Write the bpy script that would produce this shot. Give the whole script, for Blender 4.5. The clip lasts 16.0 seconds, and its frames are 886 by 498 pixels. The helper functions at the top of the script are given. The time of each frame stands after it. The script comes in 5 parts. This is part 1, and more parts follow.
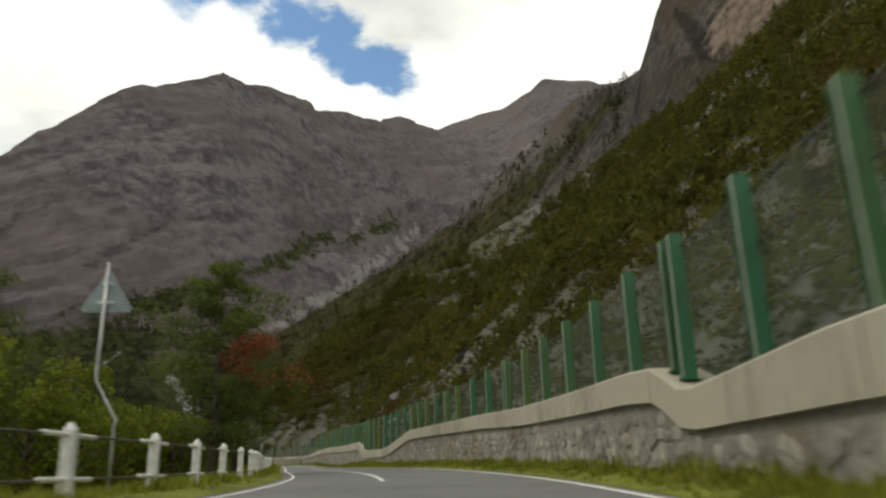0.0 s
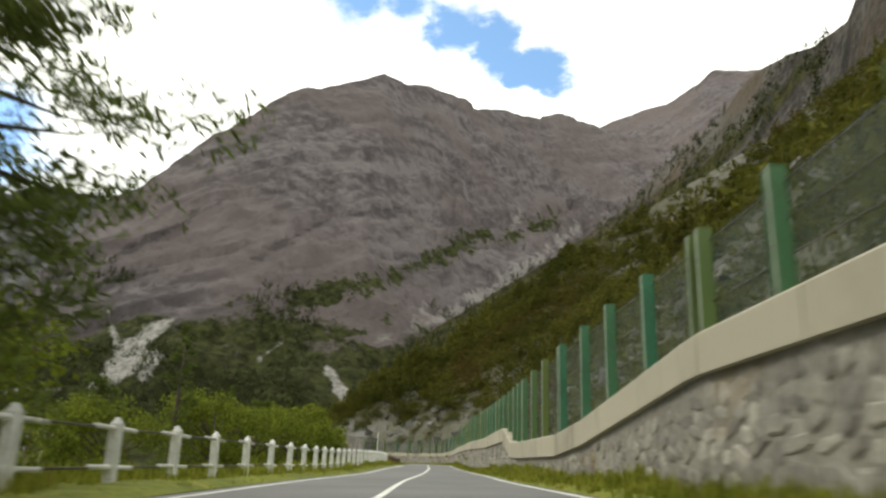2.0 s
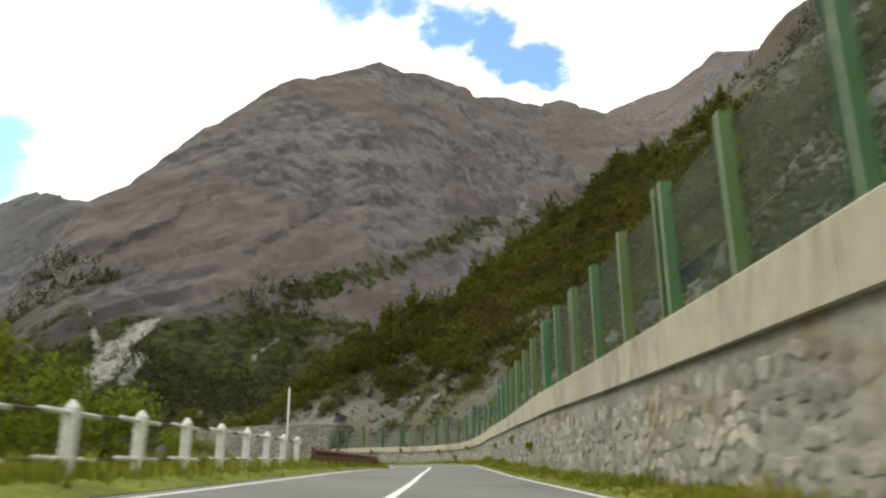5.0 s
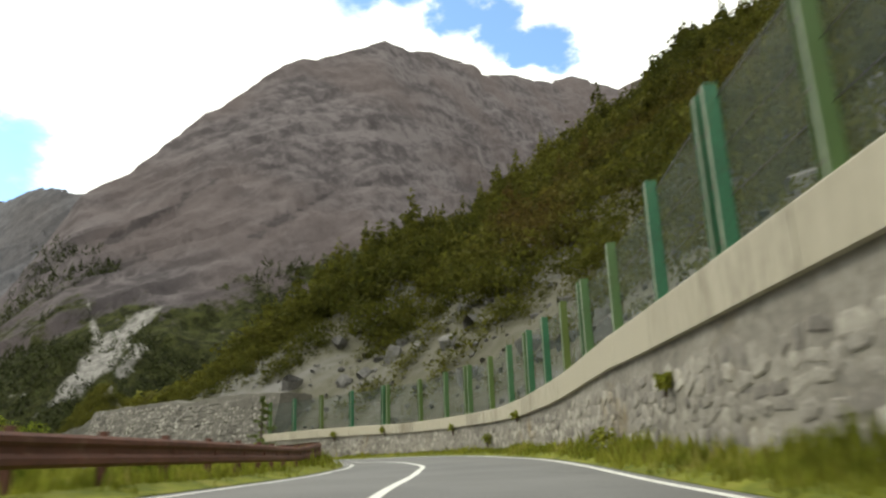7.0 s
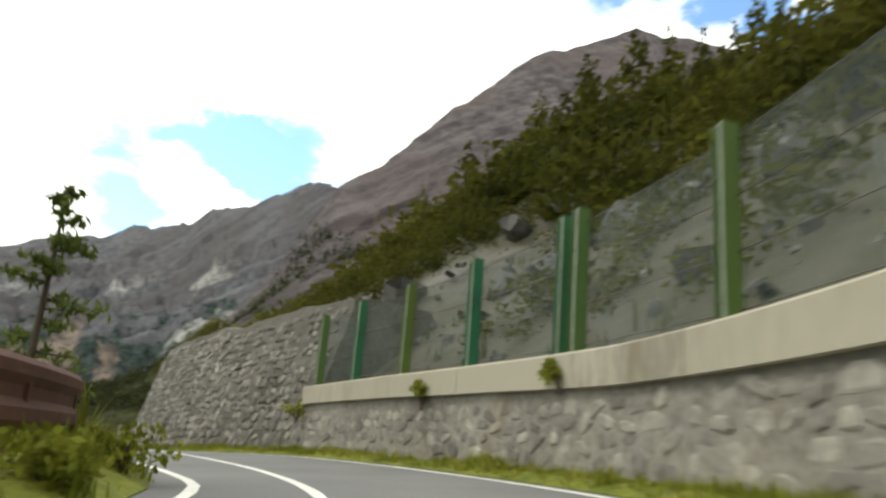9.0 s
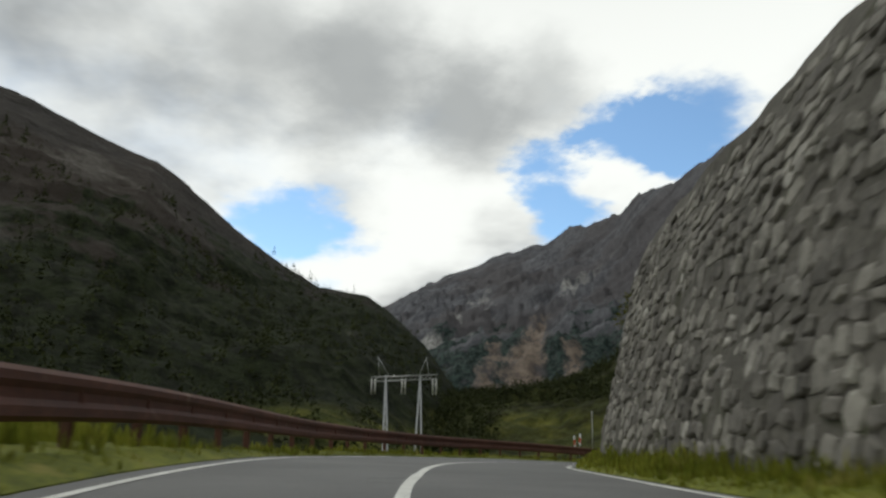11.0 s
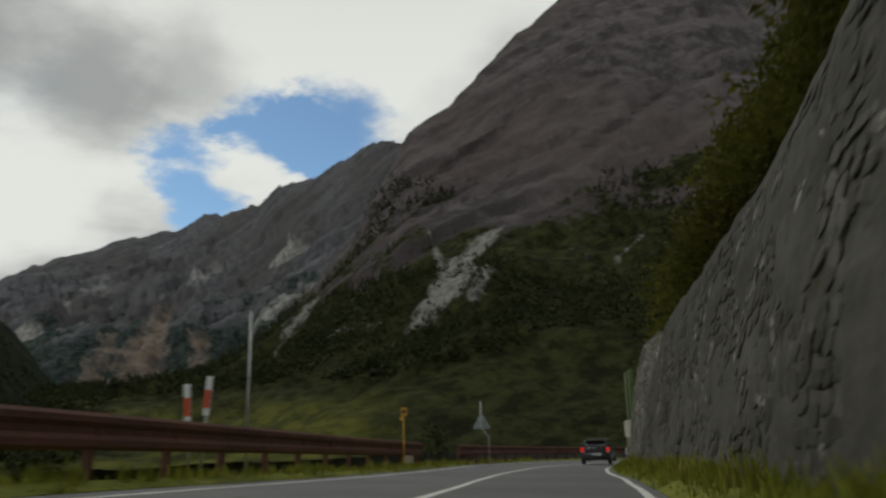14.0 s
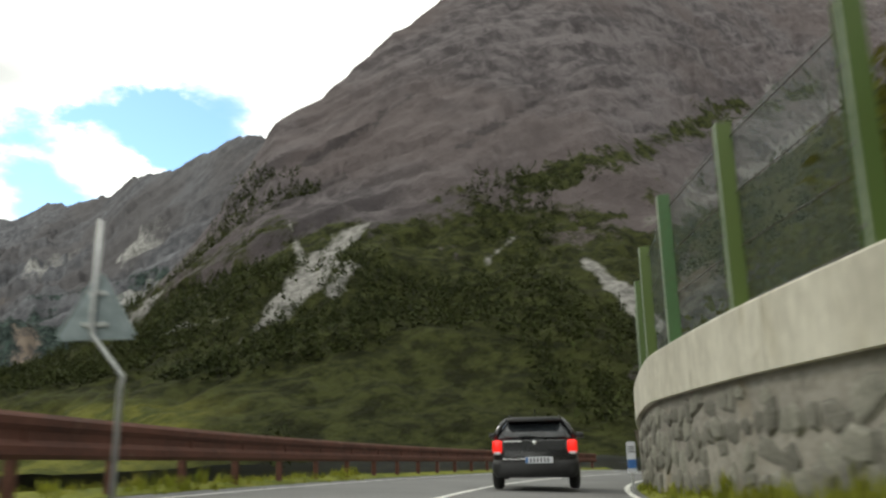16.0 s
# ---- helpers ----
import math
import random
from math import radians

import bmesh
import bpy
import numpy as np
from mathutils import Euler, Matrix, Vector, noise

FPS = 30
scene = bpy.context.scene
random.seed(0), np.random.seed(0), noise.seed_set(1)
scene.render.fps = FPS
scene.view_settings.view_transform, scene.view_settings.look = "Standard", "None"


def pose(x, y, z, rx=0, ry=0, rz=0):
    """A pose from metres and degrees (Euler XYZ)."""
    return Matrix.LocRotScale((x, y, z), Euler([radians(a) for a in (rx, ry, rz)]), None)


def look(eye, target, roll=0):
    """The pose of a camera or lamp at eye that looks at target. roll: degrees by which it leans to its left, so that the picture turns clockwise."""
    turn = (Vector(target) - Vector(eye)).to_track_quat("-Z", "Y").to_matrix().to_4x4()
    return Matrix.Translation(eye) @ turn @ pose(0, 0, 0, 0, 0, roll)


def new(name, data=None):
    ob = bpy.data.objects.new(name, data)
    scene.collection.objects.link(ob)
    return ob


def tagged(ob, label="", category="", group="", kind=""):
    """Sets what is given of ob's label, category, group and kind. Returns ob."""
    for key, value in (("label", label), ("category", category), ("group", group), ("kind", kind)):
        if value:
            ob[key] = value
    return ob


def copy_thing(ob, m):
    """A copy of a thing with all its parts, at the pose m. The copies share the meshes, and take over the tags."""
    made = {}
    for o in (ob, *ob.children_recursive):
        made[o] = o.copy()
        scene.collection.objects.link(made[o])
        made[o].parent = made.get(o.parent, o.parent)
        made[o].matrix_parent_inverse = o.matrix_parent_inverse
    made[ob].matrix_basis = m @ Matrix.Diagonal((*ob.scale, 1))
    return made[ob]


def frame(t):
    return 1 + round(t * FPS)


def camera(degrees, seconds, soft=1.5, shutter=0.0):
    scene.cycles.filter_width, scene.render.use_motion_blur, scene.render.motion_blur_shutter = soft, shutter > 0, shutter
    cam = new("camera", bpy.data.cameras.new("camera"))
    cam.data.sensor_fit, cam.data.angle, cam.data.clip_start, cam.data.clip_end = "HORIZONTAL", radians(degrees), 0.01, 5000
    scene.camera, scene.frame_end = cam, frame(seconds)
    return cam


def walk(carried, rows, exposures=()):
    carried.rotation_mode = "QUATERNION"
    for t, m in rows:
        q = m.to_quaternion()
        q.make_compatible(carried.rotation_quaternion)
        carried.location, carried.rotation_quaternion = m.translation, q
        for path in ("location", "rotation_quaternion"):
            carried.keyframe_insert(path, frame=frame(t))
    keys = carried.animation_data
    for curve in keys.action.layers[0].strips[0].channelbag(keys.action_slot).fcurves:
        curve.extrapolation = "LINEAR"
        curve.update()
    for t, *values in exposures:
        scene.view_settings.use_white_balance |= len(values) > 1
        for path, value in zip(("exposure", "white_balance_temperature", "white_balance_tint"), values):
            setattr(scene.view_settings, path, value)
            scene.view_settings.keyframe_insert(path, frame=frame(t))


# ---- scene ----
cam = camera(60.8, 16.0, soft=2.5, shutter=0.3)
# seconds, x, y, z, yaw, pitch, roll
PATH = [
    (0, 0.00, -0.00, 0.45, 8.99, 16.67, -1.57),
    (0.5, -1.38, 8.39, 0.63, 11.04, 17.15, 0.03),
    (1, -3.21, 16.69, 0.81, 15.31, 16.65, 1.97),
    (1.5, -5.61, 24.84, 0.98, 18.84, 16.80, 2.24),
    (2, -8.45, 32.85, 1.13, 21.55, 16.85, 2.09),
    (2.5, -11.57, 40.75, 1.27, 22.78, 16.59, 2.07),
    (3, -14.71, 48.65, 1.41, 21.91, 16.35, 1.09),
    (3.5, -17.77, 56.58, 1.53, 21.65, 16.05, 0.57),
    (4, -20.80, 64.53, 1.67, 21.58, 16.07, 0.17),
    (4.5, -23.84, 72.46, 1.81, 21.72, 16.40, -0.10),
    (5, -26.91, 80.39, 1.97, 21.98, 16.79, -0.37),
    (5.5, -30.01, 88.30, 2.13, 22.29, 16.96, -0.77),
    (6, -33.16, 96.20, 2.31, 22.59, 16.65, -1.42),
    (6.5, -36.35, 104.08, 2.48, 22.87, 15.87, -2.33),
    (7, -39.57, 111.94, 2.67, 23.13, 15.85, -2.11),
    (7.5, -42.75, 119.51, 2.85, 23.86, 15.77, -0.19),
    (8, -45.81, 126.49, 3.01, 25.10, 16.17, 1.44),
    (8.5, -48.89, 132.83, 3.15, 28.69, 16.59, 1.97),
    (8.75, -50.61, 135.65, 3.20, 34.92, 16.04, 3.45),
    (9, -52.56, 138.16, 3.24, 42.23, 15.45, 4.81),
    (9.25, -54.69, 140.32, 3.28, 48.47, 15.47, 4.89),
    (9.5, -57.02, 142.23, 3.30, 54.47, 15.48, 4.42),
    (9.75, -59.55, 143.88, 3.32, 60.54, 14.95, 3.69),
    (10, -62.25, 145.29, 3.32, 66.07, 14.29, 2.83),
    (10.5, -67.97, 147.48, 3.31, 72.95, 13.38, 1.48),
    (11, -73.91, 149.24, 3.25, 75.11, 12.73, 0.36),
    (11.5, -79.91, 150.96, 3.13, 74.00, 12.33, -0.56),
    (12, -85.91, 152.92, 2.92, 71.10, 12.13, -1.29),
    (12.5, -91.85, 155.23, 2.64, 67.86, 12.10, -1.87),
    (12.75, -94.78, 156.51, 2.49, 66.38, 12.15, -2.19),
    (13, -97.68, 157.89, 2.33, 64.29, 12.24, -2.29),
    (13.25, -100.52, 159.41, 2.16, 61.11, 12.37, -1.67),
    (13.5, -103.27, 161.10, 1.99, 57.15, 12.45, -1.09),
    (13.75, -105.89, 163.01, 1.81, 52.18, 12.30, -1.31),
    (14, -108.34, 165.14, 1.62, 47.29, 12.09, -1.74),
    (14.25, -110.68, 167.50, 1.43, 43.50, 11.89, -2.04),
    (14.5, -113.00, 170.10, 1.22, 40.83, 11.73, -2.22),
    (15, -117.74, 175.83, 0.76, 40.01, 11.71, -1.97),
    (15.5, -122.70, 181.95, 0.27, 39.55, 12.20, -1.13),
    (16, -127.66, 188.38, -0.23, 37.10, 12.61, -1.18),
]
walk(cam, [(t, pose(x, y, z, 0, 0, yaw) @ pose(0, 0, 0, 90 + pitch, 0, 0) @ pose(0, 0, 0, 0, 0, roll)) for t, x, y, z, yaw, pitch, roll in PATH],
     exposures=[(0, -0.9, 6950, 3), (0.5, -0.8, 6950, 3), (1.2, -0.58, 6950, 3), (2.2, -0.2, 6950, 3), (8.5, -0.13, 6950, 3), (9.2, -0.28, 6700, 4), (10.0, -0.84, 6450, 5), (12.4, -1.75, 6500, 4), (14.2, -1.8, 6600, 4), (15.0, -1.05, 6850, 4), (15.5, -0.56, 6800, 3), (16.0, -0.46, 6750, 3)])

# ---- world: daylight sky with broken cloud ----
SUN_AZ, SUN_EL = radians(105), radians(48)
world = bpy.data.worlds.new("world")
scene.world = world
world.use_nodes = True


class Nodes:
    """A short way to wire up a node tree."""

    def __init__(self, tree):
        self.tree = tree
        tree.nodes.clear()

    def add(self, kind, **inputs):
        node = self.tree.nodes.new(kind)
        for key, value in inputs.items():
            self.put(node.inputs[key.replace("_", " ")], value)
        return node

    def put(self, socket, value):
        if isinstance(value, bpy.types.NodeSocket):
            self.tree.links.new(value, socket)
        else:
            socket.default_value = value

    def math(self, op, a, b=0.0, c=0.0, clamp=False):
        node = self.tree.nodes.new("ShaderNodeMath")
        node.operation, node.use_clamp = op, clamp
        for socket, value in zip(node.inputs, (a, b, c)):
            self.put(socket, value)
        return node.outputs[0]

    def vmath(self, op, a, b=(0, 0, 0)):
        node = self.tree.nodes.new("ShaderNodeVectorMath")
        node.operation = op
        self.put(node.inputs[0], a)
        self.put(node.inputs[1], b)
        return node

    def mix(self, factor, a, b, blend="MIX"):
        node = self.tree.nodes.new("ShaderNodeMix")
        node.data_type, node.blend_type = "RGBA", blend
        self.put(node.inputs[0], factor)
        self.put(node.inputs[6], a)
        self.put(node.inputs[7], b)
        return node.outputs[2]

    def ramp(self, value, low, high):
        node = self.tree.nodes.new("ShaderNodeMapRange")
        node.interpolation_type = "SMOOTHSTEP"
        for n, v in enumerate((value, low, high, 0.0, 1.0)):
            self.put(node.inputs[n], v)
        return node.outputs[0]

    def noise(self, vector, scale, detail=4.0, rough=0.55, distortion=0.0):
        node = self.tree.nodes.new("ShaderNodeTexNoise")
        for key, v in (("Vector", vector), ("Scale", scale), ("Detail", detail), ("Roughness", rough), ("Distortion", distortion)):
            self.put(node.inputs[key], v)
        return node.outputs[0]


def toward(az, el):
    """The unit vector towards an azimuth (to the left of +y) and a height, in degrees."""
    return Vector((-math.sin(radians(az)) * math.cos(radians(el)), math.cos(radians(az)) * math.cos(radians(el)), math.sin(radians(el))))


def build_world():
    n = Nodes(world.node_tree)
    sky = n.add("ShaderNodeTexSky")
    sky.sky_type, sky.sun_disc = "NISHITA", False
    sky.sun_elevation, sky.sun_rotation = SUN_EL, -SUN_AZ
    sky.altitude, sky.air_density, sky.dust_density = 1400, 1.0, 0.6
    way = n.add("ShaderNodeTexCoord").outputs["Generated"]
    split = n.add("ShaderNodeSeparateXYZ", Vector=way)
    up = n.math("ADD", n.math("MAXIMUM", split.outputs[2], 0.0), 0.22)
    flat = n.add("ShaderNodeCombineXYZ", X=n.math("DIVIDE", split.outputs[0], up), Y=n.math("DIVIDE", split.outputs[1], up), Z=0.0).outputs[0]
    wobble = n.noise(flat, 2.6, 6.0, 0.58)
    cloud = n.math("ADD", n.noise(flat, 0.9, 6.0, 0.6), 0.34)
    # windows of blue between the clouds: azimuth, height, half width in degrees
    for az, el, wide in ((29.5, 34.8, 2.8), (25.5, 34.8, 2.9), (21.5, 33.6, 2.6), (17.6, 32.2, 2.0), (14.2, 31.0, 1.6), (55.5, 21, 3.4), (59.5, 20.5, 2.8), (66, 16.5, 2.6), (86, 13.8, 3.4)):
        d = n.vmath("DOT_PRODUCT", way, toward(az, el)).outputs["Value"]
        angle = n.math("ADD", n.math("ARCCOSINE", d), n.math("MULTIPLY", n.math("SUBTRACT", wobble, 0.5), 0.28))
        gap = n.math("SUBTRACT", 1.0, n.ramp(angle, radians(wide * 0.3), radians(wide * 1.7)))
        cloud = n.math("SUBTRACT", cloud, n.math("MULTIPLY", gap, 0.7))
    mask = n.ramp(cloud, 0.22, 0.88)
    shade = n.ramp(n.noise(flat, 1.05, 6.0, 0.52), 0.30, 0.54)
    # grey undersides of the heavier clouds
    for az, el, wide, deep in ((90, 27, 4.0, 0.6), (82, 25.5, 5.0, 0.85), (74, 23.5, 4.5, 0.85), (67, 25, 3.5, 0.6), (84, 16.5, 3.2, 0.4)):
        d = n.vmath("DOT_PRODUCT", way, toward(az, el)).outputs["Value"]
        angle = n.math("ADD", n.math("ARCCOSINE", d), n.math("MULTIPLY", n.math("SUBTRACT", wobble, 0.5), 0.16))
        shade = n.math("MULTIPLY", shade, n.math("SUBTRACT", 1.0, n.math("MULTIPLY", n.math("SUBTRACT", 1.0, n.ramp(angle, radians(wide * 0.3), radians(wide * 1.6))), deep)))
    high = n.ramp(split.outputs[2], 0.35, 0.85)
    white = n.mix(n.math("MULTIPLY", shade, n.math("SUBTRACT", 1.0, n.math("MULTIPLY", high, 0.5))), (0.95, 0.97, 1.0, 1), (2.7, 2.68, 2.63, 1))
    blue = n.mix(1.0, sky.outputs[0], (0.335, 0.375, 0.385, 1), "MULTIPLY")
    back = n.add("ShaderNodeBackground", Color=n.mix(mask, blue, white), Strength=1.0)
    n.tree.links.new(back.outputs[0], n.add("ShaderNodeOutputWorld").inputs[0])


build_world()
sun = new("sun", bpy.data.lights.new("sun", "SUN"))
sun.data.energy, sun.data.angle, sun.data.color = 1.5, radians(10), (1.0, 0.95, 0.87)
sun.matrix_world = look(toward(math.degrees(SUN_AZ), math.degrees(SUN_EL)), (0, 0, 0))


# ---- materials ----
def surface(name, dark, light, grain=6.0, blot=0.4, rough=0.85, bump=0.3, metal=0.0, third=None, third_scale=1.0, third_at=(0.55, 0.7),
            random_mix=None, island=0.0, coat=0.0, stretch=(1, 1, 1), depth=0.02, thin=0.0, shine=0.5):
    """A worn surface: two tones mixed by fine grain and broad blotches, a third in patches, with relief."""
    m = bpy.data.materials.new(name)
    m.use_nodes = True
    n = Nodes(m.node_tree)
    place = n.vmath("MULTIPLY", n.add("ShaderNodeTexCoord").outputs["Object"], stretch).outputs[0]
    fine, broad = n.noise(place, grain, 5.0, 0.65), n.noise(place, blot, 4.0, 0.55)
    both = n.math("ADD", n.math("MULTIPLY", fine, 0.55), n.math("MULTIPLY", broad, 0.45))
    colour = n.mix(n.ramp(both, 0.34, 0.66), (*dark, 1), (*light, 1))
    if third:
        patch = n.noise(place, third_scale, 5.0, 0.65, 0.6)
        colour = n.mix(n.ramp(patch, *third_at), colour, (*third, 1))
    if random_mix:
        colour = n.mix(n.add("ShaderNodeObjectInfo").outputs["Random"], colour, (*random_mix, 1))
    if island:
        one = n.math("FRACT", n.math("ADD", n.add("ShaderNodeNewGeometry").outputs["Random Per Island"], n.add("ShaderNodeObjectInfo").outputs["Random"]))
        gain = n.math("ADD", n.math("MULTIPLY", one, 2 * island), 1 - island)
        hsv = n.add("ShaderNodeHueSaturation", Color=colour, Value=gain)
        hsv.inputs["Hue"].default_value = 0.5
        n.put(hsv.inputs["Hue"], n.math("ADD", n.math("MULTIPLY", one, 0.05 * island), 0.5 - 0.025 * island))
        colour = hsv.outputs[0]
    shader = n.add("ShaderNodeBsdfPrincipled", Base_Color=colour, Metallic=metal)
    n.put(shader.inputs["Roughness"], n.math("ADD", n.math("MULTIPLY", fine, 0.2), rough - 0.1))
    shader.inputs["Coat Weight"].default_value = coat
    shader.inputs["Specular IOR Level"].default_value = 0.15 if thin else shine
    if bump:
        b = n.add("ShaderNodeBump", Height=both, Strength=bump, Distance=depth)
        n.put(shader.inputs["Normal"], b.outputs[0])
    last = shader
    if thin:
        # leaves let part of the light through
        last = n.add("ShaderNodeMixShader", Fac=thin)
        n.tree.links.new(shader.outputs[0], last.inputs[1])
        n.tree.links.new(n.add("ShaderNodeBsdfTranslucent", Color=colour).outputs[0], last.inputs[2])
    n.tree.links.new(last.outputs[0], n.add("ShaderNodeOutputMaterial").inputs[0])
    return m


def glow(name, colour, strength):
    m = bpy.data.materials.new(name)
    m.use_nodes = True
    shader = m.node_tree.nodes["Principled BSDF"]
    shader.inputs["Base Color"].default_value = (*colour, 1)
    shader.inputs["Emission Color"].default_value = (*colour, 1)
    shader.inputs["Emission Strength"].default_value = strength
    shader.inputs["Roughness"].default_value = 0.25
    return m


def net_material():
    """Fine green wire netting, of which most is holes."""
    m = bpy.data.materials.new("wire_net")
    m.use_nodes = True
    n = Nodes(m.node_tree)
    place = n.add("ShaderNodeTexCoord").outputs["Object"]
    wire = n.add("ShaderNodeBsdfPrincipled", Base_Color=(0.07, 0.10, 0.085, 1), Roughness=0.6)
    thick = n.math("ADD", n.math("MULTIPLY", n.noise(place, 1.3, 3.0), 0.22), 0.22)
    both = n.add("ShaderNodeMixShader", Fac=thick)
    n.tree.links.new(n.add("ShaderNodeBsdfTransparent").outputs[0], both.inputs[1])
    n.tree.links.new(wire.outputs[0], both.inputs[2])
    n.tree.links.new(both.outputs[0], n.add("ShaderNodeOutputMaterial").inputs[0])
    return m


def mountain_material(name, rock_dark, rock_light, scree, wood, wood_top, wood_soft, brown=(0.2, 0.13, 0.1), haze=0.0, scree_amount=0.6, fans=(), crags=(), ledges=(), groves=(), streaks=(), size=1.0):
    """Banded rock with scree runs and dark woods on the lower and gentler ground."""
    m = bpy.data.materials.new(name)
    m.use_nodes = True
    n = Nodes(m.node_tree)
    geometry = n.add("ShaderNodeNewGeometry")
    place = geometry.outputs["Position"]
    split = n.add("ShaderNodeSeparateXYZ", Vector=place)
    z = split.outputs[2]
    fine, mid, broad = n.noise(place, 0.05 * size, 8.0, 0.68), n.noise(place, 0.012 * size, 6.0, 0.6), n.noise(place, 0.004 * size, 4.0)
    # beds of rock that climb to the right
    warp = n.vmath("ADD", place, n.vmath("MULTIPLY", n.add("ShaderNodeTexNoise", Vector=place, Scale=0.006).outputs[1], (55, 55, 55)).outputs[0]).outputs[0]
    tilt = n.vmath("DOT_PRODUCT", warp, (-0.0075, -0.0043, 0.0155)).outputs["Value"]
    beds = n.noise(n.add("ShaderNodeCombineXYZ", X=tilt, Y=n.math("MULTIPLY", split.outputs[0], 0.003), Z=n.math("MULTIPLY", split.outputs[1], 0.003)).outputs[0], 1.6, 7.0, 0.68, 0.2)
    colour = n.mix(n.ramp(n.math("ADD", n.math("MULTIPLY", fine, 0.54), n.math("MULTIPLY", beds, 0.46)), 0.42, 0.58), (*rock_dark, 1), (*rock_light, 1))
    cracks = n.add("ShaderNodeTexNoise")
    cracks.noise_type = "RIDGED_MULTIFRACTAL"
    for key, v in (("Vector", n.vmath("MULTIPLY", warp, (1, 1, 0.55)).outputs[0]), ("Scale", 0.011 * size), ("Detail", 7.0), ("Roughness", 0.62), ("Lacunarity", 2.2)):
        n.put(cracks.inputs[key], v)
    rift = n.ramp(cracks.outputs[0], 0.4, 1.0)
    colour = n.mix(n.math("MULTIPLY", n.ramp(broad, 0.42, 0.62), 0.7), colour, (*brown, 1))
    # crevice shade put into the colour where the ridged noise sinks
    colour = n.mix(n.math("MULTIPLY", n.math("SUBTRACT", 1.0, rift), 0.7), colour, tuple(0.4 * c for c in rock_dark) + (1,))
    far = n.add("ShaderNodeSeparateXYZ", Vector=n.vmath("SUBTRACT", place, (-60, 100, 0)).outputs[0])
    az = n.math("MULTIPLY", n.math("ARCTAN2", n.math("MULTIPLY", far.outputs[0], -1.0), far.outputs[1]), 57.2958)
    flat = n.math("SQRT", n.math("ADD", n.math("MULTIPLY", far.outputs[0], far.outputs[0]), n.math("MULTIPLY", far.outputs[1], far.outputs[1])))
    el = n.math("MULTIPLY", n.math("ARCTAN2", z, flat), 57.2958)
    rag = n.math("ADD", n.math("MULTIPLY", n.math("SUBTRACT", mid, 0.5), 2.2), n.math("MULTIPLY", n.math("SUBTRACT", fine, 0.5), 2.6))

    def shape(runs):
        """How deep inside tapering runs, each from a bearing, height and half width to another, in degrees."""
        best = -9.0
        for a0, e0, w0, a1, e1, w1 in runs:
            px, py = n.math("SUBTRACT", az, a0), n.math("SUBTRACT", el, e0)
            da, de = a1 - a0, e1 - e0
            size = da * da + de * de
            t = n.math("ADD", n.math("MULTIPLY", px, da / size), n.math("MULTIPLY", py, de / size), clamp=True)
            qx, qy = n.math("SUBTRACT", px, n.math("MULTIPLY", t, da)), n.math("SUBTRACT", py, n.math("MULTIPLY", t, de))
            away = n.math("SQRT", n.math("ADD", n.math("MULTIPLY", qx, qx), n.math("MULTIPLY", qy, qy)))
            best = n.math("MAXIMUM", best, n.math("SUBTRACT", n.math("ADD", n.math("MULTIPLY", t, w1 - w0), w0), away))
        return best

    if fans:
        bare = n.math("MULTIPLY", n.ramp(n.math("ADD", shape(fans), n.math("MULTIPLY", rag, 0.75)), 0.0, 0.35), scree_amount)
    else:
        lie = n.vmath("MULTIPLY", warp, (0.9, 0.9, 0.45)).outputs[0]
        low = n.math("MULTIPLY", n.math("SUBTRACT", 1.0, n.ramp(z, wood_top * 1.2, wood_top * 2.0)), n.ramp(z, wood_top * 0.15, wood_top * 0.5))
        bare = n.math("MULTIPLY", n.ramp(n.noise(lie, 0.006, 8.0, 0.66), 0.56, 0.64), n.math("MULTIPLY", low, scree_amount))
    if streaks:
        colour = n.mix(n.math("MULTIPLY", n.ramp(n.math("ADD", shape(streaks), n.math("MULTIPLY", rag, 1.8)), -0.2, 0.5), 0.45), colour, (*scree, 1))
    # shade of the ledges painted into the rock as darker runs
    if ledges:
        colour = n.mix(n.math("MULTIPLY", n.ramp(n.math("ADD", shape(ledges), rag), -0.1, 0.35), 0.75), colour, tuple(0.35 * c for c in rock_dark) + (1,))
    if crags:
        colour = n.mix(n.math("MULTIPLY", n.ramp(n.math("ADD", shape(crags), n.math("MULTIPLY", rag, 1.5)), -0.5, 1.0), 0.85), colour, n.mix(n.ramp(fine, 0.36, 0.64), (0.13, 0.1, 0.08, 1), (0.29, 0.225, 0.175, 1)))
    tree = n.math("ADD", n.math("MULTIPLY", mid, 0.6), n.math("MULTIPLY", n.noise(place, 0.05, 6.0, 0.75), 0.4))
    line = n.math("ADD", tree, n.math("DIVIDE", n.math("SUBTRACT", wood_top, z), wood_soft))
    woods = n.ramp(line, 0.55, 0.62)
    if groves:
        woods = n.math("MAXIMUM", woods, n.ramp(n.math("ADD", shape(groves), n.math("MULTIPLY", rag, 1.9)), -0.1, 0.4))
    if crags:
        woods = n.math("MULTIPLY", woods, n.math("SUBTRACT", 1.0, n.math("MULTIPLY", n.ramp(n.math("ADD", shape(crags), rag), -0.2, 0.4), 0.85)))
    wood_tone = n.mix(n.ramp(n.noise(place, 0.11, 5.0, 0.7), 0.36, 0.64), tuple(0.4 * c for c in wood) + (1,), tuple(1.5 * c for c in wood) + (1,))
    colour = n.mix(woods, colour, wood_tone)
    field = n.math("MULTIPLY", n.math("MULTIPLY", n.math("SUBTRACT", 1.0, n.ramp(z, 2.0, 13.0)), n.ramp(mid, 0.40, 0.56)), n.ramp(az, 44.0, 53.0))
